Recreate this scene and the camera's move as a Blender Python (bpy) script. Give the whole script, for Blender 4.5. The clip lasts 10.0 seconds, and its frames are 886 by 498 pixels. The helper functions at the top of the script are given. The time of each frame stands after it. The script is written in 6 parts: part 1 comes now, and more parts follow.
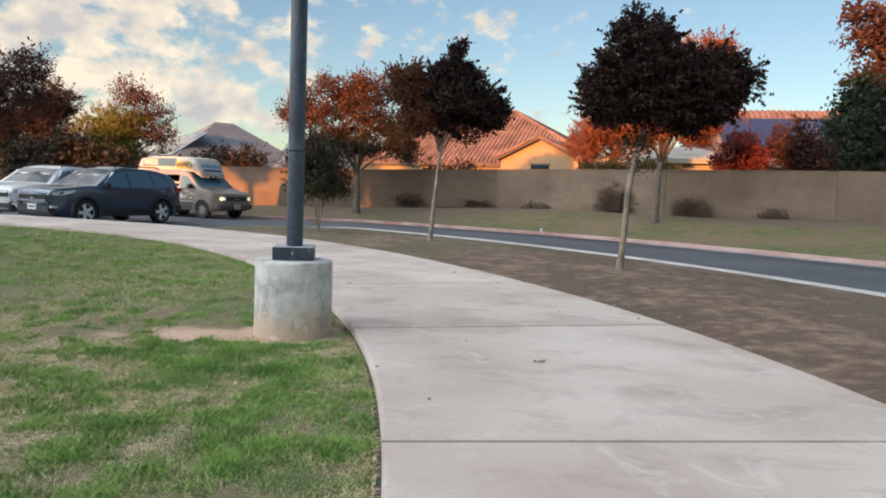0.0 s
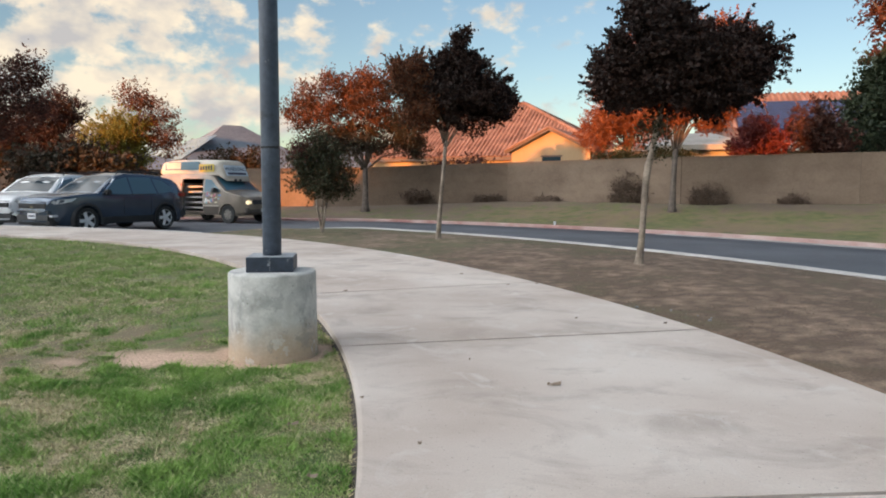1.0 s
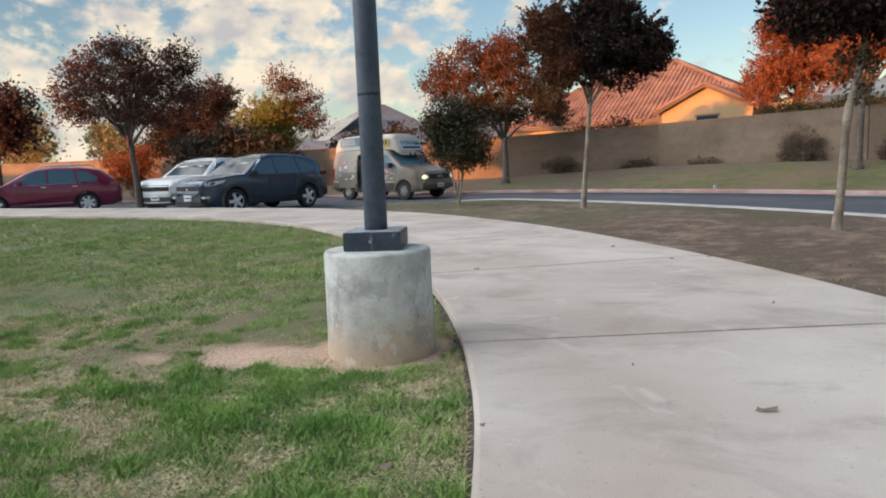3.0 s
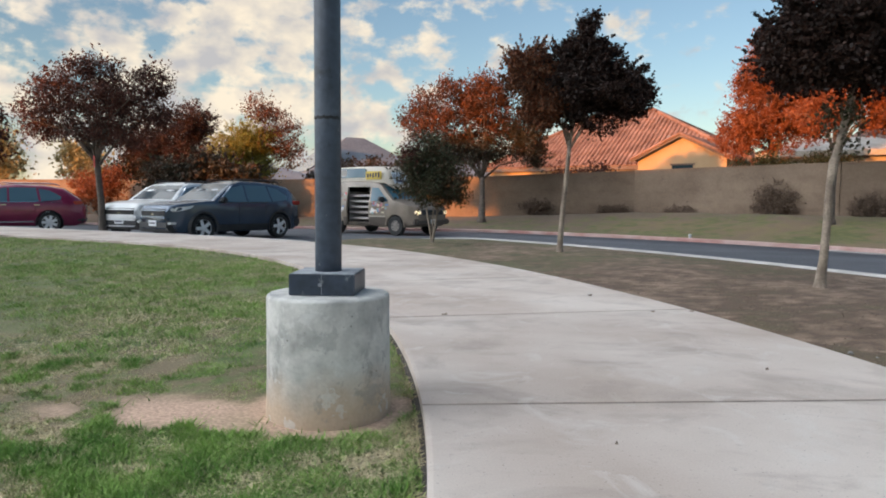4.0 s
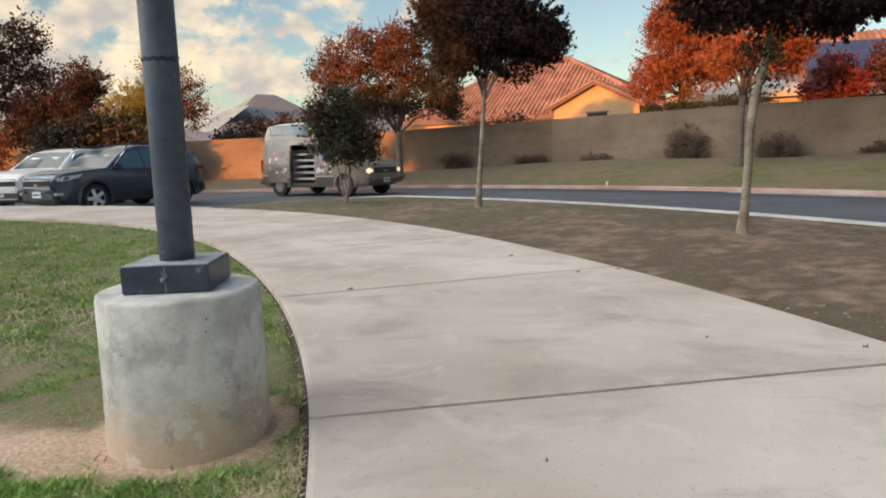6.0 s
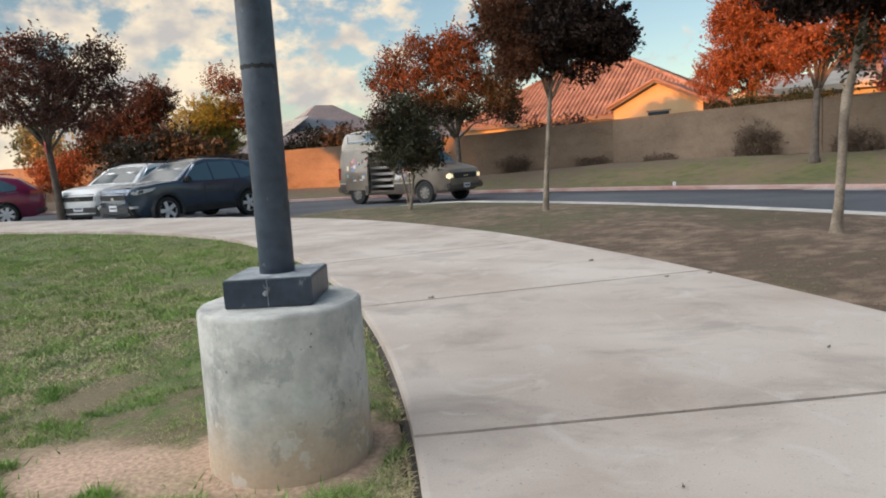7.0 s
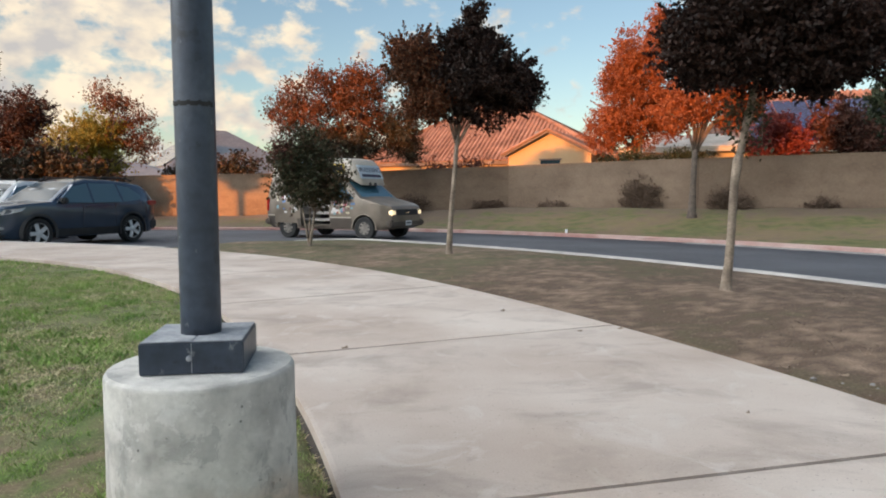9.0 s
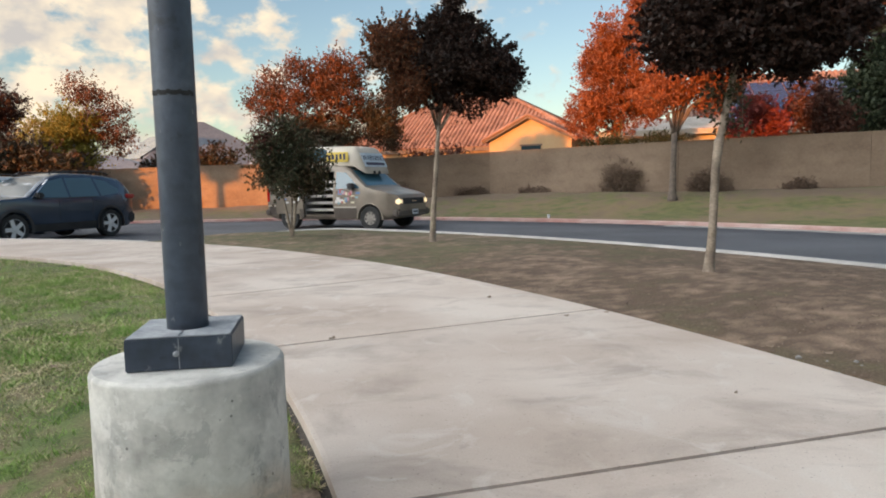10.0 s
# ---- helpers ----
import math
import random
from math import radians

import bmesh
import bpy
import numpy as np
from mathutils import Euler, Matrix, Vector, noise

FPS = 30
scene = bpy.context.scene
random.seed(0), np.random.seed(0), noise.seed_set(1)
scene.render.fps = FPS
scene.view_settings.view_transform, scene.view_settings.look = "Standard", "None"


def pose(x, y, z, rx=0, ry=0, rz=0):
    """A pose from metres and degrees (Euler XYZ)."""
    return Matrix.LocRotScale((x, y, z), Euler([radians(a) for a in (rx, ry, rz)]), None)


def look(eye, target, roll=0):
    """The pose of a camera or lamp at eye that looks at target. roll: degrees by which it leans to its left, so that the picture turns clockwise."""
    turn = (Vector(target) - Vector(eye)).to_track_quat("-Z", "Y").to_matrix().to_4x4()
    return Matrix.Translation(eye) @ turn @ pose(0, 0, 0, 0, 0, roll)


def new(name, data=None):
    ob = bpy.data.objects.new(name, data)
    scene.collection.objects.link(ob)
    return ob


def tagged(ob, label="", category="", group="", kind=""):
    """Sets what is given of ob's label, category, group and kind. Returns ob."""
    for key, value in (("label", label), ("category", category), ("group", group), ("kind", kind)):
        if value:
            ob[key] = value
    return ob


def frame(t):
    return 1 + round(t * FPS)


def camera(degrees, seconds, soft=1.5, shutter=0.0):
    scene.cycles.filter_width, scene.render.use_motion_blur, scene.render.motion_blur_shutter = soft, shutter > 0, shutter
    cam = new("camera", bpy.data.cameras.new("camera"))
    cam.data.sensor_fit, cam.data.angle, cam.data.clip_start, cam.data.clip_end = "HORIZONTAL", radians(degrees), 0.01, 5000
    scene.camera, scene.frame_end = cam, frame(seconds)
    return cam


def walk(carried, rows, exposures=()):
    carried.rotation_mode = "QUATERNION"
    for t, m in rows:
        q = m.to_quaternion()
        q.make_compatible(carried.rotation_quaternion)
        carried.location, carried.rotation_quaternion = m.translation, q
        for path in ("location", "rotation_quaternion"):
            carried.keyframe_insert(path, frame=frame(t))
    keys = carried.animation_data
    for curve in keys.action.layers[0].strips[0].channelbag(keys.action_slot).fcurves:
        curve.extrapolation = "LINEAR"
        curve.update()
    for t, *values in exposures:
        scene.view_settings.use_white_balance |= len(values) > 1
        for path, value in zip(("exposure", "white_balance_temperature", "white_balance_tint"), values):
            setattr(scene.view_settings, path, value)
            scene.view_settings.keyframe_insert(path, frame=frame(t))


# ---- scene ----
cam = camera(66.4, 10.0, soft=1.9)
PATH = [
    (0, (0.936, 0.168, 0.976), (0.952, 2.161, 0.814), 2.2),
    (0.5, (1.016, 0.472, 0.965), (1.035, 2.467, 0.815), 1.8),
    (1, (1.042, 0.761, 0.985), (1.017, 2.753, 0.809), 0.3),
    (1.5, (1.037, 1.053, 0.972), (0.968, 3.04, 0.756), -2.0),
    (2, (1.117, 1.33, 0.969), (0.897, 3.305, 0.749), -3.9),
    (2.5, (1.032, 1.53, 0.897), (0.695, 3.486, 0.653), -3.8),
    (2.7, (1.009, 1.591, 0.888), (0.605, 3.534, 0.633), -3.6),
    (3.8, (1.007, 2.072, 0.87), (0.572, 4.016, 0.699), 0.1),
    (4, (0.972, 2.124, 0.883), (0.601, 4.085, 0.74), 0.4),
    (4.5, (1.05, 2.377, 0.919), (0.855, 4.367, 0.867), 0.2),
    (5, (1.077, 2.559, 0.967), (0.977, 4.556, 0.897), 0.0),
    (5.5, (0.983, 2.673, 0.947), (0.938, 4.666, 0.789), -0.6),
    (6, (1.007, 2.72, 0.899), (0.859, 4.695, 0.622), -1.8),
    (6.2, (1.018, 2.728, 0.891), (0.79, 4.69, 0.574), -2.3),
    (7.3, (0.783, 2.898, 0.913), (0.469, 4.864, 0.724), -3.3),
    (7.5, (0.813, 2.947, 0.932), (0.517, 4.92, 0.788), -3.1),
    (8, (0.821, 3.003, 0.942), (0.625, 4.989, 0.812), -2.2),
    (8.5, (0.687, 2.982, 0.968), (0.615, 4.978, 0.854), -0.8),
    (9, (0.634, 2.962, 0.974), (0.642, 4.955, 0.815), -0.1),
    (9.5, (0.652, 2.982, 0.982), (0.689, 4.975, 0.816), -0.4),
    (10, (0.614, 2.985, 0.972), (0.673, 4.975, 0.776), -1.2),
]
EXPOSURES = [(0.0, 1.14, 6400, 10), (1.0, 1.11, 6500, 10), (2.5, 1.06, 6450, 10), (4.5, 1.07, 6300, 10), (5.5, 1.06, 6750, 10),
             (6.0, 1.08, 6950, 10), (7.5, 1.09, 6600, 10), (8.5, 1.12, 6600, 10), (10.0, 1.18, 6800, 10)]
walk(cam, [(t, look(eye, target, roll)) for t, eye, target, roll in PATH], EXPOSURES)

# ---- light ----
SUN_EL, SUN_DIR = 6.5, (0.60, 0.80)          # height in degrees; the way the light travels over the ground
world = bpy.data.worlds.new("evening_sky")
scene.world = world
world.use_nodes = True


def build_sky():
    nt = world.node_tree
    nt.nodes.clear()
    out = nt.nodes.new("ShaderNodeOutputWorld")
    bg = nt.nodes.new("ShaderNodeBackground")
    sky = nt.nodes.new("ShaderNodeTexSky")
    sky.sky_type = "NISHITA"
    sky.sun_disc = False
    sky.sun_elevation = radians(SUN_EL + 4)
    sky.sun_rotation = math.atan2(-SUN_DIR[0], -SUN_DIR[1])
    sky.air_density, sky.dust_density, sky.ozone_density = 1.0, 0.6, 1.3
    bg.inputs["Strength"].default_value = 0.075
    coord = nt.nodes.new("ShaderNodeTexCoord")
    stretch = nt.nodes.new("ShaderNodeMapping")
    stretch.inputs["Scale"].default_value = (1.0, 1.0, 1.55)
    stretch.inputs["Location"].default_value = (0.35, 0.1, 0.3)
    puffs = nt.nodes.new("ShaderNodeTexNoise")
    puffs.inputs["Scale"].default_value, puffs.inputs["Detail"].default_value, puffs.inputs["Roughness"].default_value = 17.0, 6.0, 0.56
    banks = nt.nodes.new("ShaderNodeTexNoise")
    banks.inputs["Scale"].default_value, banks.inputs["Detail"].default_value = 1.6, 3.0
    sep = nt.nodes.new("ShaderNodeSeparateXYZ")
    west = nt.nodes.new("ShaderNodeMapRange")
    west.inputs["From Min"].default_value, west.inputs["From Max"].default_value = 0.25, -0.55
    west.inputs["To Min"].default_value, west.inputs["To Max"].default_value = -0.09, 0.105
    nt.links.new(coord.outputs["Generated"], stretch.inputs["Vector"])
    nt.links.new(stretch.outputs["Vector"], puffs.inputs["Vector"])
    nt.links.new(stretch.outputs["Vector"], banks.inputs["Vector"])
    nt.links.new(coord.outputs["Generated"], sep.inputs[0])
    nt.links.new(sep.outputs["X"], west.inputs["Value"])
    add = nt.nodes.new("ShaderNodeMath")
    nt.links.new(puffs.outputs["Fac"], add.inputs[0])
    nt.links.new(west.outputs["Result"], add.inputs[1])
    add2 = nt.nodes.new("ShaderNodeMath")
    add2.operation = "MULTIPLY_ADD"
    add2.inputs[1].default_value, add2.inputs[2].default_value = 0.45, -0.22
    nt.links.new(banks.outputs["Fac"], add2.inputs[0])
    add3 = nt.nodes.new("ShaderNodeMath")
    nt.links.new(add.outputs[0], add3.inputs[0])
    nt.links.new(add2.outputs[0], add3.inputs[1])
    cover = nt.nodes.new("ShaderNodeMapRange")
    cover.interpolation_type = "SMOOTHSTEP"
    cover.inputs["From Min"].default_value, cover.inputs["From Max"].default_value = 0.515, 0.70
    nt.links.new(add3.outputs[0], cover.inputs["Value"])
    shade = nt.nodes.new("ShaderNodeTexNoise")
    shade.inputs["Scale"].default_value, shade.inputs["Detail"].default_value = 15.0, 4.0
    nt.links.new(stretch.outputs["Vector"], shade.inputs["Vector"])
    ramp = nt.nodes.new("ShaderNodeValToRGB")
    ramp.color_ramp.elements[0].position, ramp.color_ramp.elements[1].position = 0.36, 0.62
    ramp.color_ramp.elements[0].color = (3.6, 3.5, 3.45, 1)
    ramp.color_ramp.elements[1].color = (6.5, 5.6, 4.3, 1)
    nt.links.new(shade.outputs["Fac"], ramp.inputs["Fac"])
    mix = nt.nodes.new("ShaderNodeMix")
    mix.data_type = "RGBA"
    # clouds high on the sun's side, unseen, are brightened to light the shaded ground
    toward = nt.nodes.new("ShaderNodeVectorMath")
    toward.operation = "DOT_PRODUCT"
    toward.inputs[1].default_value = (-SUN_DIR[0] * 0.70, -SUN_DIR[1] * 0.70, 0.714)
    nt.links.new(coord.outputs["Generated"], toward.inputs[0])
    glow = nt.nodes.new("ShaderNodeMapRange")
    glow.interpolation_type = "SMOOTHSTEP"
    glow.inputs["From Min"].default_value, glow.inputs["From Max"].default_value = 0.0, 1.0
    glow.inputs["To Min"].default_value, glow.inputs["To Max"].default_value = 0.0, 8.9
    nt.links.new(toward.outputs["Value"], glow.inputs["Value"])
    white = nt.nodes.new("ShaderNodeVectorMath")
    white.operation = "SCALE"
    white.inputs[0].default_value = (4.3, 4.6, 4.9)
    nt.links.new(glow.outputs["Result"], white.inputs["Scale"])
    lit = nt.nodes.new("ShaderNodeVectorMath")
    lit.operation = "ADD"
    nt.links.new(ramp.outputs["Color"], lit.inputs[0])
    nt.links.new(white.outputs["Vector"], lit.inputs[1])
    nt.links.new(cover.outputs["Result"], mix.inputs["Factor"])
    nt.links.new(sky.outputs["Color"], mix.inputs["A"])
    nt.links.new(lit.outputs["Vector"], mix.inputs["B"])
    nt.links.new(mix.outputs["Result"], bg.inputs["Color"])
    nt.links.new(bg.outputs[0], out.inputs[0])


build_sky()
sun = new("sun", bpy.data.lights.new("sun", "SUN"))
sun.data.energy, sun.data.angle, sun.data.color = 5.0, radians(0.6), (1.0, 0.36, 0.085)
sun.matrix_world = look((0, 0, 0), (SUN_DIR[0], SUN_DIR[1], -math.tan(radians(SUN_EL))))


# ---- materials ----
def surf(name, c1, c2, scale=2.0, rough=0.8, fine=40.0, grain=0.15, bump=0.2, metallic=0.0, detail=5.0, coat=0.0, per=0.0, edge=0.15):
    """A surface with broad stains between two colours, fine grain and relief; per: how far separate pieces differ."""
    m = bpy.data.materials.new(name)
    m.use_nodes = True
    nt = m.node_tree
    b = nt.nodes["Principled BSDF"]
    co = nt.nodes.new("ShaderNodeTexCoord")
    n1 = nt.nodes.new("ShaderNodeTexNoise")
    n1.inputs["Scale"].default_value, n1.inputs["Detail"].default_value = scale, detail
    n2 = nt.nodes.new("ShaderNodeTexNoise")
    n2.inputs["Scale"].default_value, n2.inputs["Detail"].default_value = fine, 3.0
    nt.links.new(co.outputs["Object"], n1.inputs["Vector"])
    nt.links.new(co.outputs["Object"], n2.inputs["Vector"])
    r = nt.nodes.new("ShaderNodeValToRGB")
    r.color_ramp.elements[0].position, r.color_ramp.elements[1].position = 0.5 - edge, 0.5 + edge
    r.color_ramp.elements[0].color, r.color_ramp.elements[1].color = (*c1, 1), (*c2, 1)
    nt.links.new(n1.outputs["Fac"], r.inputs["Fac"])
    hsv = nt.nodes.new("ShaderNodeHueSaturation")
    nt.links.new(r.outputs["Color"], hsv.inputs["Color"])
    mr = nt.nodes.new("ShaderNodeMapRange")
    mr.inputs["From Min"].default_value, mr.inputs["From Max"].default_value = 0.3, 0.7
    mr.inputs["To Min"].default_value, mr.inputs["To Max"].default_value = 1 - grain, 1 + grain
    nt.links.new(n2.outputs["Fac"], mr.inputs["Value"])
    if per:
        oi = nt.nodes.new("ShaderNodeObjectInfo")
        pr = nt.nodes.new("ShaderNodeMapRange")
        pr.inputs["To Min"].default_value, pr.inputs["To Max"].default_value = 1 - per, 1 + per
        nt.links.new(oi.outputs["Random"], pr.inputs["Value"])
        mu = nt.nodes.new("ShaderNodeMath")
        mu.operation = "MULTIPLY"
        nt.links.new(mr.outputs["Result"], mu.inputs[0])
        nt.links.new(pr.outputs["Result"], mu.inputs[1])
        nt.links.new(mu.outputs[0], hsv.inputs["Value"])
    else:
        nt.links.new(mr.outputs["Result"], hsv.inputs["Value"])
    nt.links.new(hsv.outputs["Color"], b.inputs["Base Color"])
    b.inputs["Roughness"].default_value, b.inputs["Metallic"].default_value = rough, metallic
    b.inputs["Coat Weight"].default_value = coat
    b.inputs["Coat Roughness"].default_value = 0.06
    if bump:
        bp = nt.nodes.new("ShaderNodeBump")
        bp.inputs["Strength"].default_value, bp.inputs["Distance"].default_value = bump, 0.01
        nt.links.new(n2.outputs["Fac"], bp.inputs["Height"])
        nt.links.new(bp.outputs["Normal"], b.inputs["Normal"])
    return m


def leafy(name, stops, through_light=0.35, rough=0.6):
    """Leaves that differ one by one between the given colours, and let some light through."""
    m = bpy.data.materials.new(name)
    m.use_nodes = True
    nt = m.node_tree
    b = nt.nodes["Principled BSDF"]
    out = nt.nodes["Material Output"]
    g = nt.nodes.new("ShaderNodeNewGeometry")
    co = nt.nodes.new("ShaderNodeTexCoord")
    n = nt.nodes.new("ShaderNodeTexNoise")
    n.inputs["Scale"].default_value = 0.9
    nt.links.new(co.outputs["Object"], n.inputs["Vector"])
    ma = nt.nodes.new("ShaderNodeMath")
    ma.operation = "MULTIPLY_ADD"
    ma.inputs[1].default_value, ma.inputs[2].default_value = 0.45, -0.02
    nt.links.new(g.outputs["Random Per Island"], ma.inputs[0])
    mb = nt.nodes.new("ShaderNodeMath")
    mb.operation = "MULTIPLY_ADD"
    mb.inputs[1].default_value = 0.6
    nt.links.new(n.outputs["Fac"], mb.inputs[0])
    nt.links.new(ma.outputs[0], mb.inputs[2])
    r = nt.nodes.new("ShaderNodeValToRGB")
    while len(r.color_ramp.elements) < len(stops):
        r.color_ramp.elements.new(0.5)
    for k, c in enumerate(stops):
        r.color_ramp.elements[k].position = 0.15 + 0.6 * k / max(1, len(stops) - 1)
        r.color_ramp.elements[k].color = (*c, 1)
    nt.links.new(mb.outputs[0], r.inputs["Fac"])
    nt.links.new(r.outputs["Color"], b.inputs["Base Color"])
    b.inputs["Roughness"].default_value = rough
    b.inputs["Specular IOR Level"].default_value = 0.25
    t = nt.nodes.new("ShaderNodeBsdfTranslucent")
    nt.links.new(r.outputs["Color"], t.inputs["Color"])
    mx = nt.nodes.new("ShaderNodeMixShader")
    mx.inputs[0].default_value = through_light
    nt.links.new(b.outputs[0], mx.inputs[1])
    nt.links.new(t.outputs[0], mx.inputs[2])
    nt.links.new(mx.outputs[0], out.inputs["Surface"])
    return m


def plain(name, c, rough=0.5, metallic=0.0, glow=0.0, coat=0.0, gloss=0.5):
    m = bpy.data.materials.new(name)
    m.use_nodes = True
    b = m.node_tree.nodes["Principled BSDF"]
    b.inputs["Base Color"].default_value = (*c, 1)
    b.inputs["Roughness"].default_value, b.inputs["Metallic"].default_value = rough, metallic
    b.inputs["Coat Weight"].default_value = coat
    b.inputs["Specular IOR Level"].default_value = gloss
    if glow:
        b.inputs["Emission Color"].default_value = (*c, 1)
        b.inputs["Emission Strength"].default_value = glow
    return m


def turf(name, lush, dry, soil):
    """Grass or soil by two values stored on the mesh: dryness and bareness, with fine variation."""
    m = surf(name, lush[0], lush[1], 3.0, 0.95, 60.0, 0.30, 0.6)
    nt = m.node_tree
    hsv = [n for n in nt.nodes if n.type == "HUE_SAT"][0]
    ramp = [n for n in nt.nodes if n.type == "VALTORGB"][0]
    prev = ramp.outputs["Color"]
    for key, c in (("dryness", dry), ("bareness", soil)):
        at = nt.nodes.new("ShaderNodeAttribute")
        at.attribute_name = key
        mx = nt.nodes.new("ShaderNodeMix")
        mx.data_type = "RGBA"
        mx.inputs["B"].default_value = (*c, 1)
        nt.links.new(at.outputs["Fac"], mx.inputs["Factor"])
        nt.links.new(prev, mx.inputs["A"])
        prev = mx.outputs["Result"]
    nt.links.new(prev, hsv.inputs["Color"])
    return m


def layer(m, color, scale, lo, hi, most, detail=6.0, rough=0.55, stretch=(1, 1, 1), twist=0.0, kind="noise"):
    """Stains of one colour with a shape of their own, laid over a surface before its grain."""
    nt = m.node_tree
    hsv = [n for n in nt.nodes if n.type == "HUE_SAT"][0]
    co = [n for n in nt.nodes if n.type == "TEX_COORD"][0]
    mp = nt.nodes.new("ShaderNodeMapping")
    mp.inputs["Scale"].default_value = stretch
    nt.links.new(co.outputs["Object"], mp.inputs["Vector"])
    if kind == "pits":
        t = nt.nodes.new("ShaderNodeTexVoronoi")
        t.inputs["Scale"].default_value = scale
        value = t.outputs["Distance"]
    else:
        t = nt.nodes.new("ShaderNodeTexNoise")
        t.inputs["Scale"].default_value, t.inputs["Detail"].default_value = scale, detail
        t.inputs["Roughness"].default_value, t.inputs["Distortion"].default_value = rough, twist
        value = t.outputs["Fac"]
    nt.links.new(mp.outputs["Vector"], t.inputs["Vector"])
    lim = nt.nodes.new("ShaderNodeMapRange")
    lim.inputs["From Min"].default_value, lim.inputs["From Max"].default_value = lo, hi
    lim.inputs["To Max"].default_value = most
    nt.links.new(value, lim.inputs["Value"])
    mx = nt.nodes.new("ShaderNodeMix")
    mx.data_type = "RGBA"
    mx.inputs["B"].default_value = (*color, 1)
    nt.links.new(lim.outputs["Result"], mx.inputs["Factor"])
    nt.links.new(hsv.inputs["Color"].links[0].from_socket, mx.inputs["A"])
    nt.links.new(mx.outputs["Result"], hsv.inputs["Color"])
    return m


M_SLAB = surf("broom_finished_concrete", (0.435, 0.352, 0.294), (0.580, 0.504, 0.440), 0.7, 0.9, 130.0, 0.05, 0.12, detail=10, edge=0.13, per=0.03)
layer(M_SLAB, (0.30, 0.242, 0.205), 1.5, 0.50, 0.68, 0.62, 9.0, 0.62, (1, 1.5, 1), 0.6)
layer(M_SLAB, (0.60, 0.552, 0.500), 2.6, 0.56, 0.70, 0.55, 8.0, 0.6, (1.3, 1, 1), 1.2)
layer(M_SLAB, (0.25, 0.21, 0.185), 9.0, 0.60, 0.74, 0.45, 6.0, 0.7)
layer(M_SLAB, (0.17, 0.14, 0.12), 70.0, 0.67, 0.74, 0.6, 2.0, 0.5)
M_JOINT = surf("joint_dirt", (0.035, 0.029, 0.025), (0.065, 0.054, 0.045), 6, 0.95)
M_CONC = surf("cast_concrete", (0.315, 0.303, 0.278), (0.570, 0.552, 0.510), 3.6, 0.9, 60.0, 0.06, 0.3, detail=10, edge=0.10)


def stain_foot():
    """Soil splashed up the footing: tan near the ground, ragged above."""
    nt = M_CONC.node_tree
    hsv = [n for n in nt.nodes if n.type == "HUE_SAT"][0]
    co = [n for n in nt.nodes if n.type == "TEX_COORD"][0]
    rp = [n for n in nt.nodes if n.type == "VALTORGB"][0]
    sep = nt.nodes.new("ShaderNodeSeparateXYZ")
    nt.links.new(co.outputs["Object"], sep.inputs[0])
    nz = nt.nodes.new("ShaderNodeTexNoise")
    nz.inputs["Scale"].default_value, nz.inputs["Detail"].default_value = 4.0, 6.0
    nt.links.new(co.outputs["Object"], nz.inputs["Vector"])
    ad = nt.nodes.new("ShaderNodeMath")
    ad.operation = "MULTIPLY_ADD"
    ad.inputs[1].default_value = -0.30
    nt.links.new(nz.outputs["Fac"], ad.inputs[0])
    nt.links.new(sep.outputs["Z"], ad.inputs[2])
    mr = nt.nodes.new("ShaderNodeMapRange")
    mr.inputs["From Min"].default_value, mr.inputs["From Max"].default_value = 0.03, -0.14
    mr.inputs["To Max"].default_value = 0.85
    nt.links.new(ad.outputs[0], mr.inputs["Value"])
    mx = nt.nodes.new("ShaderNodeMix")
    mx.data_type = "RGBA"
    mx.inputs["B"].default_value = (0.50, 0.355, 0.235, 1)
    nt.links.new(mr.outputs["Result"], mx.inputs["Factor"])
    # grey weather stains with ragged borders, and a few small voids in the cast face
    rp.color_ramp.elements[0].position, rp.color_ramp.elements[1].position = 0.33, 0.50
    prev = rp.outputs["Color"]
    for size, lo, hi, c, most in ((8.0, 0.52, 0.70, (0.255, 0.250, 0.236, 1), 0.55), (34.0, 0.70, 0.74, (0.14, 0.135, 0.125, 1), 0.7)):
        spot = nt.nodes.new("ShaderNodeTexNoise")
        spot.inputs["Scale"].default_value, spot.inputs["Detail"].default_value = size, 5.0
        nt.links.new(co.outputs["Object"], spot.inputs["Vector"])
        lim = nt.nodes.new("ShaderNodeMapRange")
        lim.inputs["From Min"].default_value, lim.inputs["From Max"].default_value = lo, hi
        lim.inputs["To Max"].default_value = most
        nt.links.new(spot.outputs["Fac"], lim.inputs["Value"])
        sp = nt.nodes.new("ShaderNodeMix")
        sp.data_type = "RGBA"
        sp.inputs["B"].default_value = c
        nt.links.new(lim.outputs["Result"], sp.inputs["Factor"])
        nt.links.new(prev, sp.inputs["A"])
        prev = sp.outputs["Result"]
    nt.links.new(prev, mx.inputs["A"])
    nt.links.new(mx.outputs["Result"], hsv.inputs["Color"])


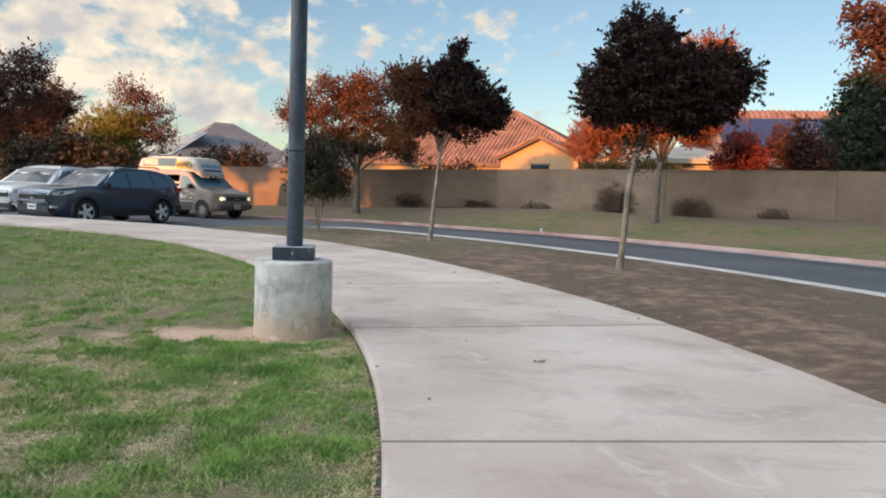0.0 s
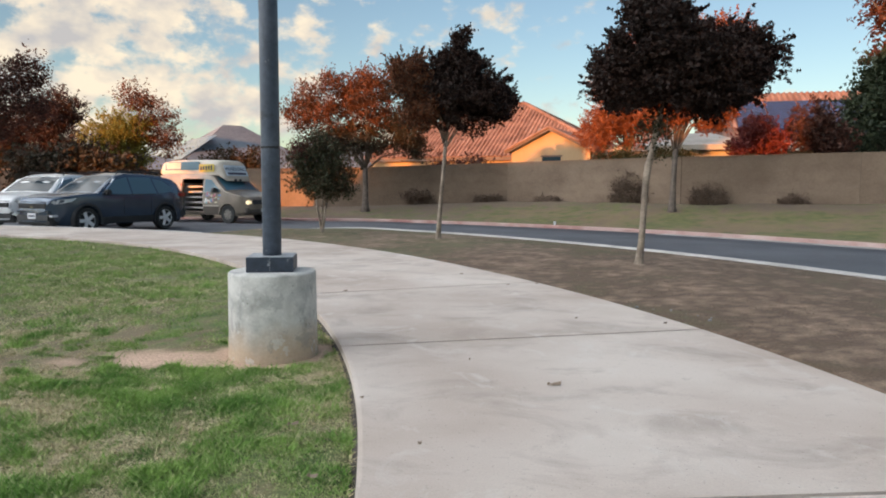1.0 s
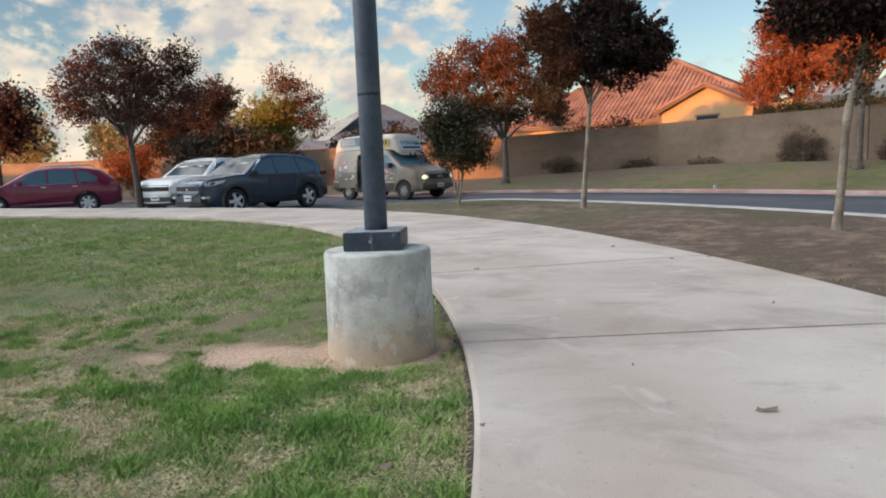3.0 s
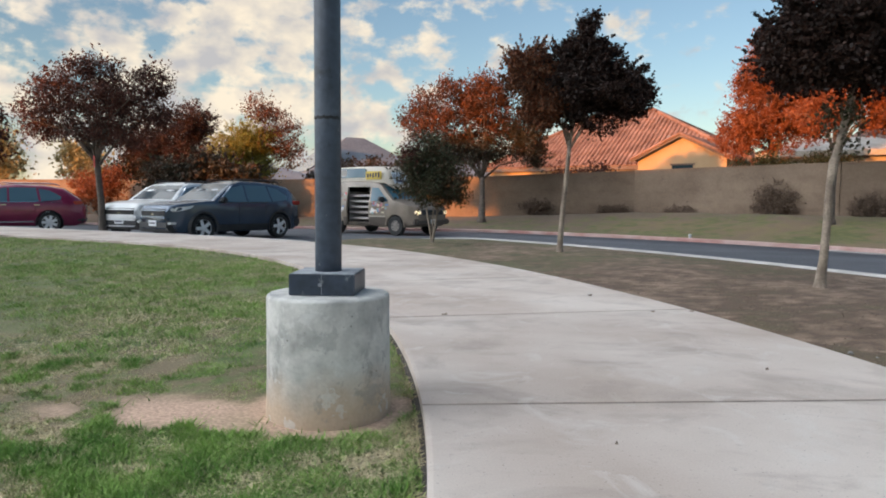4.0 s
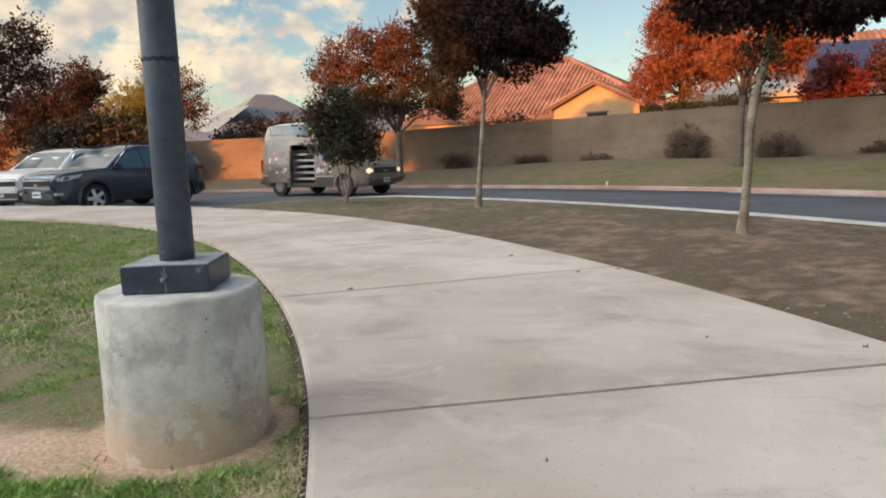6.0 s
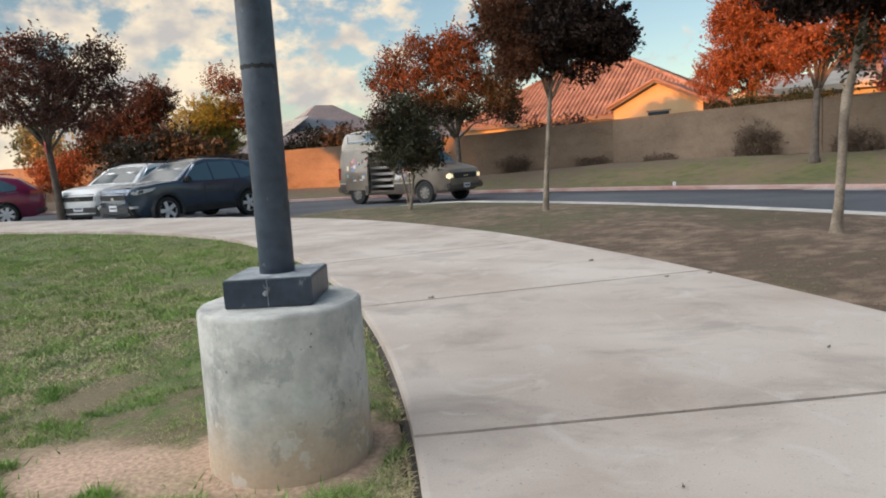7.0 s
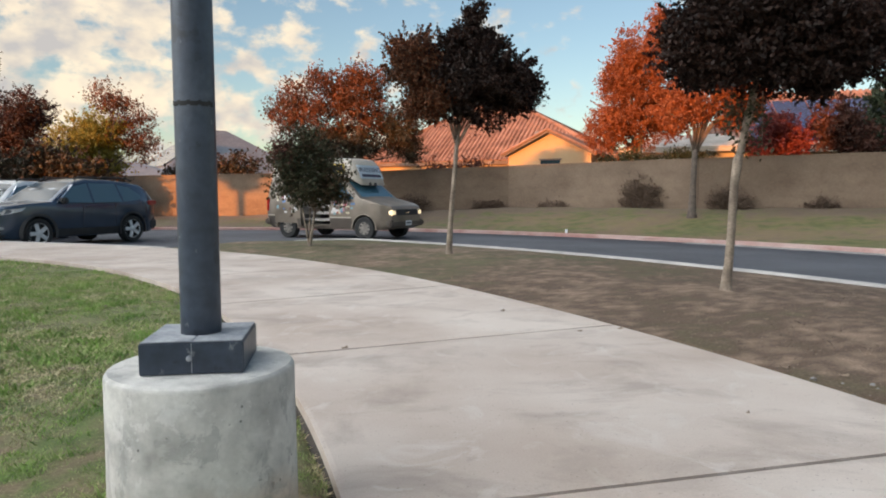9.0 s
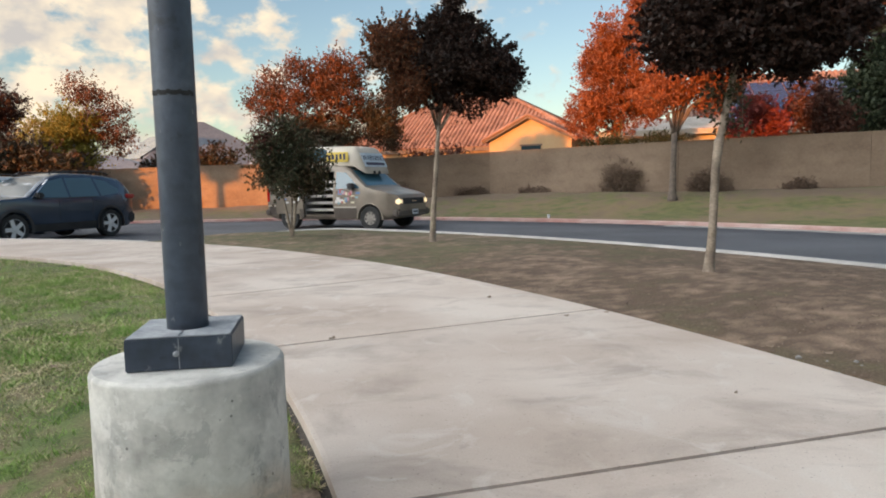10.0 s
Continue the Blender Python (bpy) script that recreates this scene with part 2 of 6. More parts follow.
stain_foot()
layer(M_CONC, (0.255, 0.250, 0.236), 7.0, 0.565, 0.60, 0.45, 9.0, 0.68, (1, 1, 0.7), 0.4)
layer(M_CONC, (0.62, 0.605, 0.57), 10.0, 0.58, 0.61, 0.55, 8.0, 0.7)
layer(M_CONC, (0.10, 0.095, 0.09), 16.0, 0.075, 0.045, 0.8, kind="pits")
M_KERB = surf("kerb_concrete", (0.37, 0.355, 0.335), (0.48, 0.46, 0.435), 2.0, 0.9, 50, 0.1, 0.2)
M_GUTTER = surf("worn_gutter_concrete", (0.20, 0.19, 0.18), (0.29, 0.275, 0.26), 1.5, 0.9, 50, 0.12, 0.2)
M_REDKERB = surf("faded_red_kerb_paint", (0.33, 0.17, 0.15), (0.45, 0.33, 0.30), 1.2, 0.85, 40, 0.15, 0.2)
M_ASPH = surf("asphalt", (0.068, 0.071, 0.080), (0.096, 0.099, 0.110), 0.5, 0.9, 160, 0.25, 0.4)
M_LAWN = turf("lawn", ((0.062, 0.098, 0.022), (0.120, 0.160, 0.044)), (0.175, 0.132, 0.074), (0.50, 0.335, 0.240))
M_BLADE = turf("grass_blades", ((0.112, 0.230, 0.038), (0.235, 0.37, 0.080)), (0.53, 0.44, 0.27), (0.33, 0.25, 0.16))
M_DIRT = turf("bare_soil_and_thin_grass", ((0.082, 0.080, 0.034), (0.140, 0.124, 0.058)), (0.112, 0.071, 0.045), (0.280, 0.195, 0.134))
M_VERGE = turf("verge_grass", ((0.076, 0.084, 0.025), (0.138, 0.128, 0.044)), (0.175, 0.124, 0.064), (0.125, 0.088, 0.062))
M_GROUND = surf("far_ground", (0.14, 0.12, 0.08), (0.18, 0.15, 0.10), 0.05, 0.95, 3.0, 0.2, 0)
M_WALL = surf("tan_block_wall", (0.128, 0.090, 0.063), (0.200, 0.145, 0.103), 0.45, 0.92, 14, 0.10, 0.2)
layer(M_WALL, (0.10, 0.066, 0.047), 0.9, 0.52, 0.72, 0.5, 6.0, 0.6, (1, 1, 2.2))
layer(M_WALL, (0.24, 0.185, 0.14), 1.6, 0.60, 0.74, 0.4, 6.0, 0.65, (1, 1, 3.0))
M_STEEL = surf("dark_painted_steel", (0.024, 0.034, 0.052), (0.050, 0.066, 0.094), 3.0, 0.42, 30, 0.2, 0.08)
layer(M_STEEL, (0.120, 0.138, 0.168), 4.0, 0.52, 0.66, 0.5, 8.0, 0.65, (1, 1, 0.45), 0.5)
layer(M_STEEL, (0.012, 0.014, 0.02), 11.0, 0.60, 0.68, 0.7, 5.0, 0.6)
layer(M_STEEL, (0.20, 0.21, 0.22), 26.0, 0.68, 0.72, 0.7, 4.0, 0.6, (1, 1, 0.6))
M_DUSTSTEEL = surf("dusty_painted_steel", (0.22, 0.235, 0.255), (0.36, 0.375, 0.39), 9.0, 0.75, 60, 0.15, 0.1)
M_BARK = surf("smooth_pale_bark", (0.16, 0.122, 0.092), (0.29, 0.232, 0.178), 7, 0.85, 45, 0.2, 0.4)
M_DARKBARK = surf("dark_bark", (0.07, 0.055, 0.045), (0.13, 0.10, 0.08), 7, 0.9, 45, 0.2, 0.4)
L_DARK = leafy("dark_purple_brown_leaves", [(0.014, 0.009, 0.008), (0.025, 0.015, 0.012), (0.046, 0.021, 0.014)], 0.25)
L_RUST = leafy("rust_red_leaves", [(0.036, 0.026, 0.017), (0.095, 0.042, 0.022), (0.210, 0.074, 0.034)], 0.35)
L_ORANGE = leafy("orange_autumn_leaves", [(0.080, 0.032, 0.020), (0.215, 0.066, 0.028), (0.310, 0.106, 0.040)], 0.4)
L_RED = leafy("crimson_leaves", [(0.065, 0.020, 0.021), (0.165, 0.032, 0.030), (0.240, 0.055, 0.036)], 0.4)
L_MAROON = leafy("maroon_leaves", [(0.032, 0.018, 0.014), (0.070, 0.030, 0.022), (0.125, 0.050, 0.034)], 0.3)
L_PLUM = leafy("dark_plum_leaves", [(0.026, 0.016, 0.013), (0.048, 0.024, 0.018), (0.080, 0.034, 0.026)], 0.25)
L_YELLOW = leafy("yellow_leaves", [(0.075, 0.074, 0.022), (0.190, 0.172, 0.034), (0.285, 0.245, 0.050)], 0.4)
L_GREEN = leafy("dark_green_leaves", [(0.016, 0.024, 0.014), (0.028, 0.040, 0.021), (0.048, 0.056, 0.028)], 0.25)
L_OLIVE = leafy("olive_brown_leaves", [(0.025, 0.027, 0.019), (0.047, 0.041, 0.025), (0.076, 0.043, 0.027)], 0.25)
L_PALE = leafy("pale_sunlit_leaves", [(0.16, 0.15, 0.07), (0.28, 0.24, 0.11), (0.36, 0.30, 0.15)], 0.4)
L_SHRUB = leafy("olive_green_leaves", [(0.030, 0.036, 0.020), (0.055, 0.058, 0.030), (0.095, 0.055, 0.034)], 0.3)
L_SCRUB = leafy("dry_scrub_twigs", [(0.085, 0.056, 0.040), (0.130, 0.088, 0.064), (0.180, 0.128, 0.092)], 0.2)
L_FALLEN = leafy("fallen_leaves", [(0.055, 0.038, 0.032), (0.13, 0.085, 0.062), (0.29, 0.22, 0.16)], 0.1)
M_STUCCO = surf("peach_stucco", (0.30, 0.20, 0.110), (0.35, 0.24, 0.135), 0.6, 0.9, 25, 0.08, 0.2)
M_TILE = surf("terracotta_roof_tile", (0.125, 0.064, 0.046), (0.225, 0.126, 0.094), 0.8, 0.85, 6, 0.2, 0.2)
M_GREYROOF = surf("grey_roof_tile", (0.090, 0.108, 0.135), (0.130, 0.148, 0.175), 0.6, 0.85, 5, 0.15, 0.2)
M_CREAMROOF = surf("cream_roof_tile", (0.27, 0.24, 0.21), (0.36, 0.32, 0.28), 0.6, 0.85, 5, 0.15, 0.2)
M_SOLAR = plain("solar_glass", (0.03, 0.04, 0.09), 0.12, 0.0, coat=1.0)
M_TRIM = surf("cream_trim", (0.27, 0.235, 0.19), (0.33, 0.285, 0.235), 1, 0.8)
M_FASCIA = surf("brown_painted_fascia", (0.085, 0.056, 0.042), (0.125, 0.085, 0.064), 1, 0.8)
# blue in the base colour stands for sky reflected in the windows
M_GLASS = plain("sky_reflection_glass", (0.062, 0.118, 0.155), 0.05, gloss=0.6)
M_CLEARISH = plain("windscreen_glass", (0.016, 0.030, 0.038), 0.05, gloss=0.18)
# blue base imitates the bright sky reflection on the van's windscreen
M_BLUEGLASS = plain("blue_reflection_glass", (0.06, 0.14, 0.19), 0.06, gloss=0.6)
M_TYRE = surf("tyre_rubber", (0.018, 0.018, 0.018), (0.03, 0.03, 0.03), 8, 0.85, 60, 0.1, 0.2)
M_ALLOY = surf("silver_alloy", (0.66, 0.67, 0.69), (0.76, 0.77, 0.79), 6, 0.35, 40, 0.05, 0, metallic=0.25)
M_STEELRIM = surf("dusty_steel_rim", (0.22, 0.20, 0.18), (0.34, 0.31, 0.28), 9, 0.5, 40, 0.1, 0, metallic=0.5)
M_CLAD = surf("black_plastic_cladding", (0.022, 0.022, 0.024), (0.035, 0.035, 0.037), 5, 0.65, 80, 0.1, 0.1)
M_GREYPAINT = surf("slate_grey_car_paint", (0.034, 0.056, 0.092), (0.044, 0.070, 0.110), 2, 0.24, 90, 0.04, 0, metallic=0.45, coat=0.6)
M_WHITEPAINT = surf("white_car_paint", (0.66, 0.68, 0.69), (0.72, 0.73, 0.74), 2, 0.35, 90, 0.03, 0, coat=0.8)
M_REDPAINT = surf("dark_red_car_paint", (0.150, 0.006, 0.040), (0.190, 0.009, 0.052), 2, 0.30, 90, 0.05, 0, metallic=0.3, coat=0.8)
M_BLACKPAINT = surf("black_car_paint", (0.012, 0.014, 0.016), (0.02, 0.022, 0.025), 2, 0.3, 90, 0.05, 0, coat=0.8)
M_VANPAINT = surf("weathered_tan_van_paint", (0.155, 0.125, 0.096), (0.235, 0.192, 0.150), 1.6, 0.5, 60, 0.07, 0, metallic=0.15, coat=0.3)
M_VANLOW = surf("brown_lower_van_paint", (0.070, 0.054, 0.044), (0.105, 0.084, 0.068), 1.6, 0.55, 60, 0.08, 0, coat=0.2)
M_HIGHTOP = surf("cream_fibreglass", (0.40, 0.355, 0.29), (0.50, 0.45, 0.38), 1.5, 0.55, 60, 0.05, 0)
M_CHROME = plain("chrome", (0.6, 0.6, 0.62), 0.15, 1.0)
M_LAMP = plain("headlight_lens", (0.55, 0.58, 0.6), 0.08, 0.2, coat=1.0)
M_LIT = plain("lit_headlight", (1.0, 0.82, 0.5), 0.3, 0.0, glow=0.38)
M_TAIL = plain("red_tail_lens", (0.30, 0.012, 0.012), 0.15, coat=1.0)
M_PLATE = plain("number_plate", (0.62, 0.64, 0.66), 0.4)
M_INK = plain("dark_print", (0.03, 0.03, 0.06), 0.6)
M_SIGNBLUE = surf("pale_blue_sign", (0.42, 0.50, 0.56), (0.52, 0.60, 0.66), 3, 0.6)
M_SIGNYEL = surf("yellow_sign", (0.50, 0.36, 0.05), (0.60, 0.44, 0.08), 3, 0.6)
M_DARK = plain("dark_interior", (0.02, 0.018, 0.016), 0.9)
M_SHELF = surf("pale_shelf", (0.36, 0.33, 0.31), (0.46, 0.43, 0.40), 3, 0.7)
STICKERS = [plain("sticker_" + n, c, 0.6) for n, c in (("white", (0.62, 0.60, 0.58)), ("pink", (0.45, 0.20, 0.24)), ("red", (0.38, 0.06, 0.05)),
            ("blue", (0.12, 0.20, 0.36)), ("teal", (0.2, 0.33, 0.36)), ("cream", (0.6, 0.52, 0.36)), ("brown", (0.16, 0.09, 0.07)))]


# ---- building helpers ----
def smooth(a):
    a = min(1.0, max(0.0, a))
    return a * a * (3 - 2 * a)


def mesh_from(name, verts, faces, material):
    me = bpy.data.meshes.new(name)
    me.from_pydata([tuple(v) for v in verts], [], faces)
    me.materials.append(material)
    me.update()
    return me


def part(name, bm, material, parent=None, label="", soft=False):
    """Link a bmesh (or a ready mesh) as one object under a thing or part."""
    if isinstance(bm, bpy.types.Mesh):
        me = bm
    else:
        bmesh.ops.recalc_face_normals(bm, faces=bm.faces)
        me = bpy.data.meshes.new(name)
        bm.to_mesh(me)
        bm.free()
        me.materials.append(material)
    if soft:
        for p in me.polygons:
            p.use_smooth = True
    ob = new(name, me)
    if parent is not None:
        ob.parent = parent
    if label:
        tagged(ob, label)
    return ob


def thing(name, label, category, m=None, group="", kind=""):
    ob = new(name)
    if m is not None:
        ob.matrix_world = m
    return tagged(ob, label, category, group, kind)


def box(bm, x0, x1, y0, y1, z0, z1, bevel=0.0):
    vs = [bm.verts.new(p) for p in ((x0, y0, z0), (x1, y0, z0), (x1, y1, z0), (x0, y1, z0), (x0, y0, z1), (x1, y0, z1), (x1, y1, z1), (x0, y1, z1))]
    fs = [bm.faces.new([vs[i] for i in f]) for f in ((0, 3, 2, 1), (4, 5, 6, 7), (0, 1, 5, 4), (1, 2, 6, 5), (2, 3, 7, 6), (3, 0, 4, 7))]
    if bevel:
        bmesh.ops.bevel(bm, geom=list({e for f in fs for e in f.edges}), offset=bevel, segments=2, affect="EDGES")
    return bm


def boxed(*a, **k):
    return box(bmesh.new(), *a, **k)


def lathe(profile, n=32, axis="z", caps=True):
    """Rings of (radius, height) round an axis, closed at both ends."""
    bm = bmesh.new()
    rings = []
    for r, h in profile:
        ring = []
        for k in range(n):
            a = 2 * math.pi * k / n
            c, s = r * math.cos(a), r * math.sin(a)
            ring.append(bm.verts.new((c, s, h) if axis == "z" else (c, h, s)))
        rings.append(ring)
    for p, q in zip(rings, rings[1:]):
        for k in range(n):
            bm.faces.new((p[k], p[(k + 1) % n], q[(k + 1) % n], q[k]))
    if caps:
        bm.faces.new(rings[0])
        bm.faces.new(rings[-1])
    return bm


def tube(points, radii, n=8):
    """A limb: rings of n along points."""
    bm = bmesh.new()
    rings = []
    pts = [Vector(p) for p in points]
    for i, p in enumerate(pts):
        d = (pts[min(i + 1, len(pts) - 1)] - pts[max(i - 1, 0)]).normalized()
        u = d.cross(Vector((0.31, 0.95, 0.05))).normalized()
        v = d.cross(u)
        rings.append([bm.verts.new(p + radii[i] * (math.cos(2 * math.pi * k / n) * u + math.sin(2 * math.pi * k / n) * v)) for k in range(n)])
    for a, b in zip(rings, rings[1:]):
        for k in range(n):
            bm.faces.new((a[k], a[(k + 1) % n], b[(k + 1) % n], b[k]))
    bm.faces.new(rings[-1])
    bm.faces.new(rings[0])
    return bm


def merge(target, *others):
    for o in others:
        me = bpy.data.meshes.new("joined")
        o.to_mesh(me)
        o.free()
        target.from_mesh(me)
        bpy.data.meshes.remove(me)
    return target


# ---- plan: the path, kerbs and wall bend round one centre ----
CX, CY = -14.26, 1.32
PATH_IN, PATH_OUT, KERB_NEAR, KERB_FAR = 15.0, 17.555, 22.0, 29.8
BEND, STRIP_END = 72.0, 55.7


def pull(th):
    return 1.005 - 0.009 * smooth((th - 9) / 20) - 0.026 * smooth((th - 44) / 28)


def on_path(r, th):
    """A place on the path: an arc up to BEND degrees, then straight."""
    a = radians(min(th, BEND))
    r = r * pull(min(th, BEND))
    x, y = CX + r * math.cos(a), CY + r * math.sin(a)
    if th > BEND:
        d = radians(th - BEND) * 16.2
        x, y = x - math.sin(a) * d, y + math.cos(a) * d
    return x, y


def polar(r, th):
    return CX + r * math.cos(radians(th)), CY + r * math.sin(radians(th))


def path_radius(r, th):
    """The radius at which a line from the centre meets the path's edge, also along its straight part."""
    if th <= BEND:
        return r * pull(th)
    return r * pull(BEND) / max(0.02, math.cos(radians(th - BEND)))


def far_kerb(th):
    if th <= 66:
        return KERB_FAR
    return 28.0 / (math.sin(radians(th)) + 0.065 * math.cos(radians(th)))


def near_kerb(th):
    u = (th - (STRIP_END - 2.7)) / 2.7
    return KERB_NEAR if u <= 0 else KERB_NEAR - 1.0 * (1 - math.sqrt(max(0.0, 1 - u * u)))


def road_z(r):
    return -0.24 - 0.0095 * (min(r, 29.8) - 17.5)


WALL = [(-75.0, 37.6, 0.0), (-13.0, 34.35, 0.0), (-3.0, 34.3, 0.15), (3.8, 34.2, 0.42), (10.4, 28.6, 0.45), (16.0, 25.9, 0.52), (42.0, 17.0, 0.8)]


def wall_at(th):
    """Radius and foot height of the block wall on a line from the centre."""
    d = Vector((math.cos(radians(th)), math.sin(radians(th))))
    for (x0, y0, z0), (x1, y1, z1) in zip(WALL, WALL[1:]):
        ex, ey, ox, oy = x1 - x0, y1 - y0, x0 - CX, y0 - CY
        den = d.x * ey - d.y * ex
        if abs(den) < 1e-6:
            continue
        r, u = (ox * ey - oy * ex) / den, (ox * d.y - oy * d.x) / den
        if 0 <= u <= 1 and r > 0:
            return r, z0 + u * (z1 - z0)
    return 60.0, 0.5


def sheet(name, th0, th1, nth, rows, material, label, drop=0.5, noise_h=0.0, values=None, kind="structure"):
    """A ground sheet between radii: rows gives (radius function, height function) from the inside out; it has a skirt."""
    verts, faces = [], []
    n = len(rows)
    for i in range(nth + 1):
        th = th0 + (th1 - th0) * i / nth
        for k, (rf, zf) in enumerate(rows):
            r = rf(th)
            x, y = polar(r, th)
            z = zf(th, r)
            if noise_h and 0 < k < n - 1:
                z += noise_h * noise.noise((x * 0.7, y * 0.7, 1.7))
            verts.append((x, y, z))
    for i in range(nth):
        for k in range(n - 1):
            a = i * n + k
            faces.append((a, a + 1, a + n + 1, a + n))
    low = len(verts)
    for i in range(nth + 1):
        for k in (0, n - 1):
            x, y, z = verts[i * n + k]
            verts.append((x, y, z - drop))
    for i in range(nth):
        a, b = i * n, (i + 1) * n
        faces.append((a, b, low + 2 * i + 2, low + 2 * i))
        a, b = i * n + n - 1, (i + 1) * n + n - 1
        faces.append((b, a, low + 2 * i + 1, low + 2 * i + 3))
    me = mesh_from(name, verts, faces, material)
    if values:
        for key in ("dryness", "bareness"):
            at = me.attributes.new(key, "FLOAT", "POINT")
            at.data.foreach_set("value", [values(v[0], v[1])[key == "bareness"] for v in verts])
    for p in me.polygons:
        p.use_smooth = True
    ob = new(name, me)
    return tagged(ob, label, name.replace("_", " "), kind=kind)


def blend(f, g, u):
    return lambda th: f(th) + (g(th) - f(th)) * u


def turf_values(x, y):
    """Dryness and bareness of the lawn at a place."""
    n1 = noise.noise((x * 1.1, y * 1.1, 3.1))
    n2 = noise.noise((x * 3.7, y * 3.7, 5.2))
    n3 = noise.noise((x * 9.0, y * 9.0, 8.8))
    n4 = noise.noise((x * 23.0, y * 23.0, 6.1))
    far = 1 - 0.62 * smooth((math.hypot(x - 0.9, y - 1.5) - 4.2) / 2.5)      # evenly mown farther out
    dry = 0.34 + 0.2 * (1 - far) + far * (0.55 * n1 + 0.75 * n2 + 0.60 * n3 + 0.45 * n4)
    # a worn straw-coloured patch round the lamp, with lush grass before it
    w = math.exp(-(((x + 1.6) / 1.1) ** 2 + ((y - 4.55) / 0.85) ** 2))
    dry += 0.55 * w + w * (1.1 * n2 + 1.3 * n3 + 0.9 * n4)
    # thin brown litter between the footing and the path
    dry += 0.8 * math.exp(-(((x - 0.40) / 0.14) ** 2 + ((y - 4.85) / 0.45) ** 2))
    g = math.exp(-(((x + 0.25) / 0.50) ** 2 + ((y - 4.05) / 0.33) ** 2))
    g2 = math.exp(-(((x + 0.2) / 1.3) ** 2 + ((y - 3.0) / 0.8) ** 2))
    dry -= 1.0 * g + 0.20 * g2
    if y > 7:
        dry -= 0.10
    dry += 0.20 * smooth((4.2 - y) / 1.2)
    b = math.exp(-((((x + 0.66 + 0.34 * n2 + 0.20 * n3) / 0.50) ** 2 + ((y - 4.76 + 0.22 * n2 + 0.14 * n3 + 0.06 * n4) / 0.25) ** 2) ** 3))
    r = math.hypot(x - LAMP_X, y - LAMP_Y)
    b = max(b * (0.95 + 0.4 * n2), 0.85 * smooth((0.40 - r + 0.05 * n3) / 0.08))
    return min(1, max(0, dry)), min(1, max(0, b))


LAMP_X, LAMP_Y = -0.075, 4.948
LAWN_Z = -0.055


def verge_values(x, y):
    n1 = noise.noise((x * 0.35, y * 0.35, 9.1))
    n2 = noise.noise((x * 1.4, y * 1.4, 2.2))
    th = math.degrees(math.atan2(y - CY, x - CX))
    rk, (rw, _) = far_kerb(th), wall_at(th)
    u = (math.hypot(x - CX, y - CY) - rk) / max(0.5, rw - rk)
    bare = smooth((u - 0.50) / 0.35) * 0.8 + 0.6 * smooth((th - 57) / 6) + 0.45 * n2
    n3 = noise.noise((x * 3.6, y * 3.6, 5.5))
    return min(1, max(0, 0.40 + 1.5 * n1 + 1.2 * n2 + 1.0 * n3)), min(1, max(0, bare + 0.8 * n3 + 0.4 * n1))


def strip_values(x, y):
    """The soil strip: thin olive grass far along it, bare and worn nearer."""
    n1 = noise.noise((x * 0.55, y * 0.55, 4.4))
    n2 = noise.noise((x * 2.1, y * 2.1, 7.7))
    n3 = noise.noise((x * 7.0, y * 7.0, 1.2))
    th = math.degrees(math.atan2(y - CY, x - CX))
    n4 = noise.noise((x * 15.0, y * 15.0, 3.3))
    dry = 1.05 - smooth((th - 27) / 16) * 0.75 + 0.6 * n1 + 0.5 * n2 + 0.5 * n3
    return min(1, max(0, dry)), min(1, max(0, 0.02 + 0.6 * n1 + 0.75 * n2 + 0.9 * n3 + 0.7 * n4))


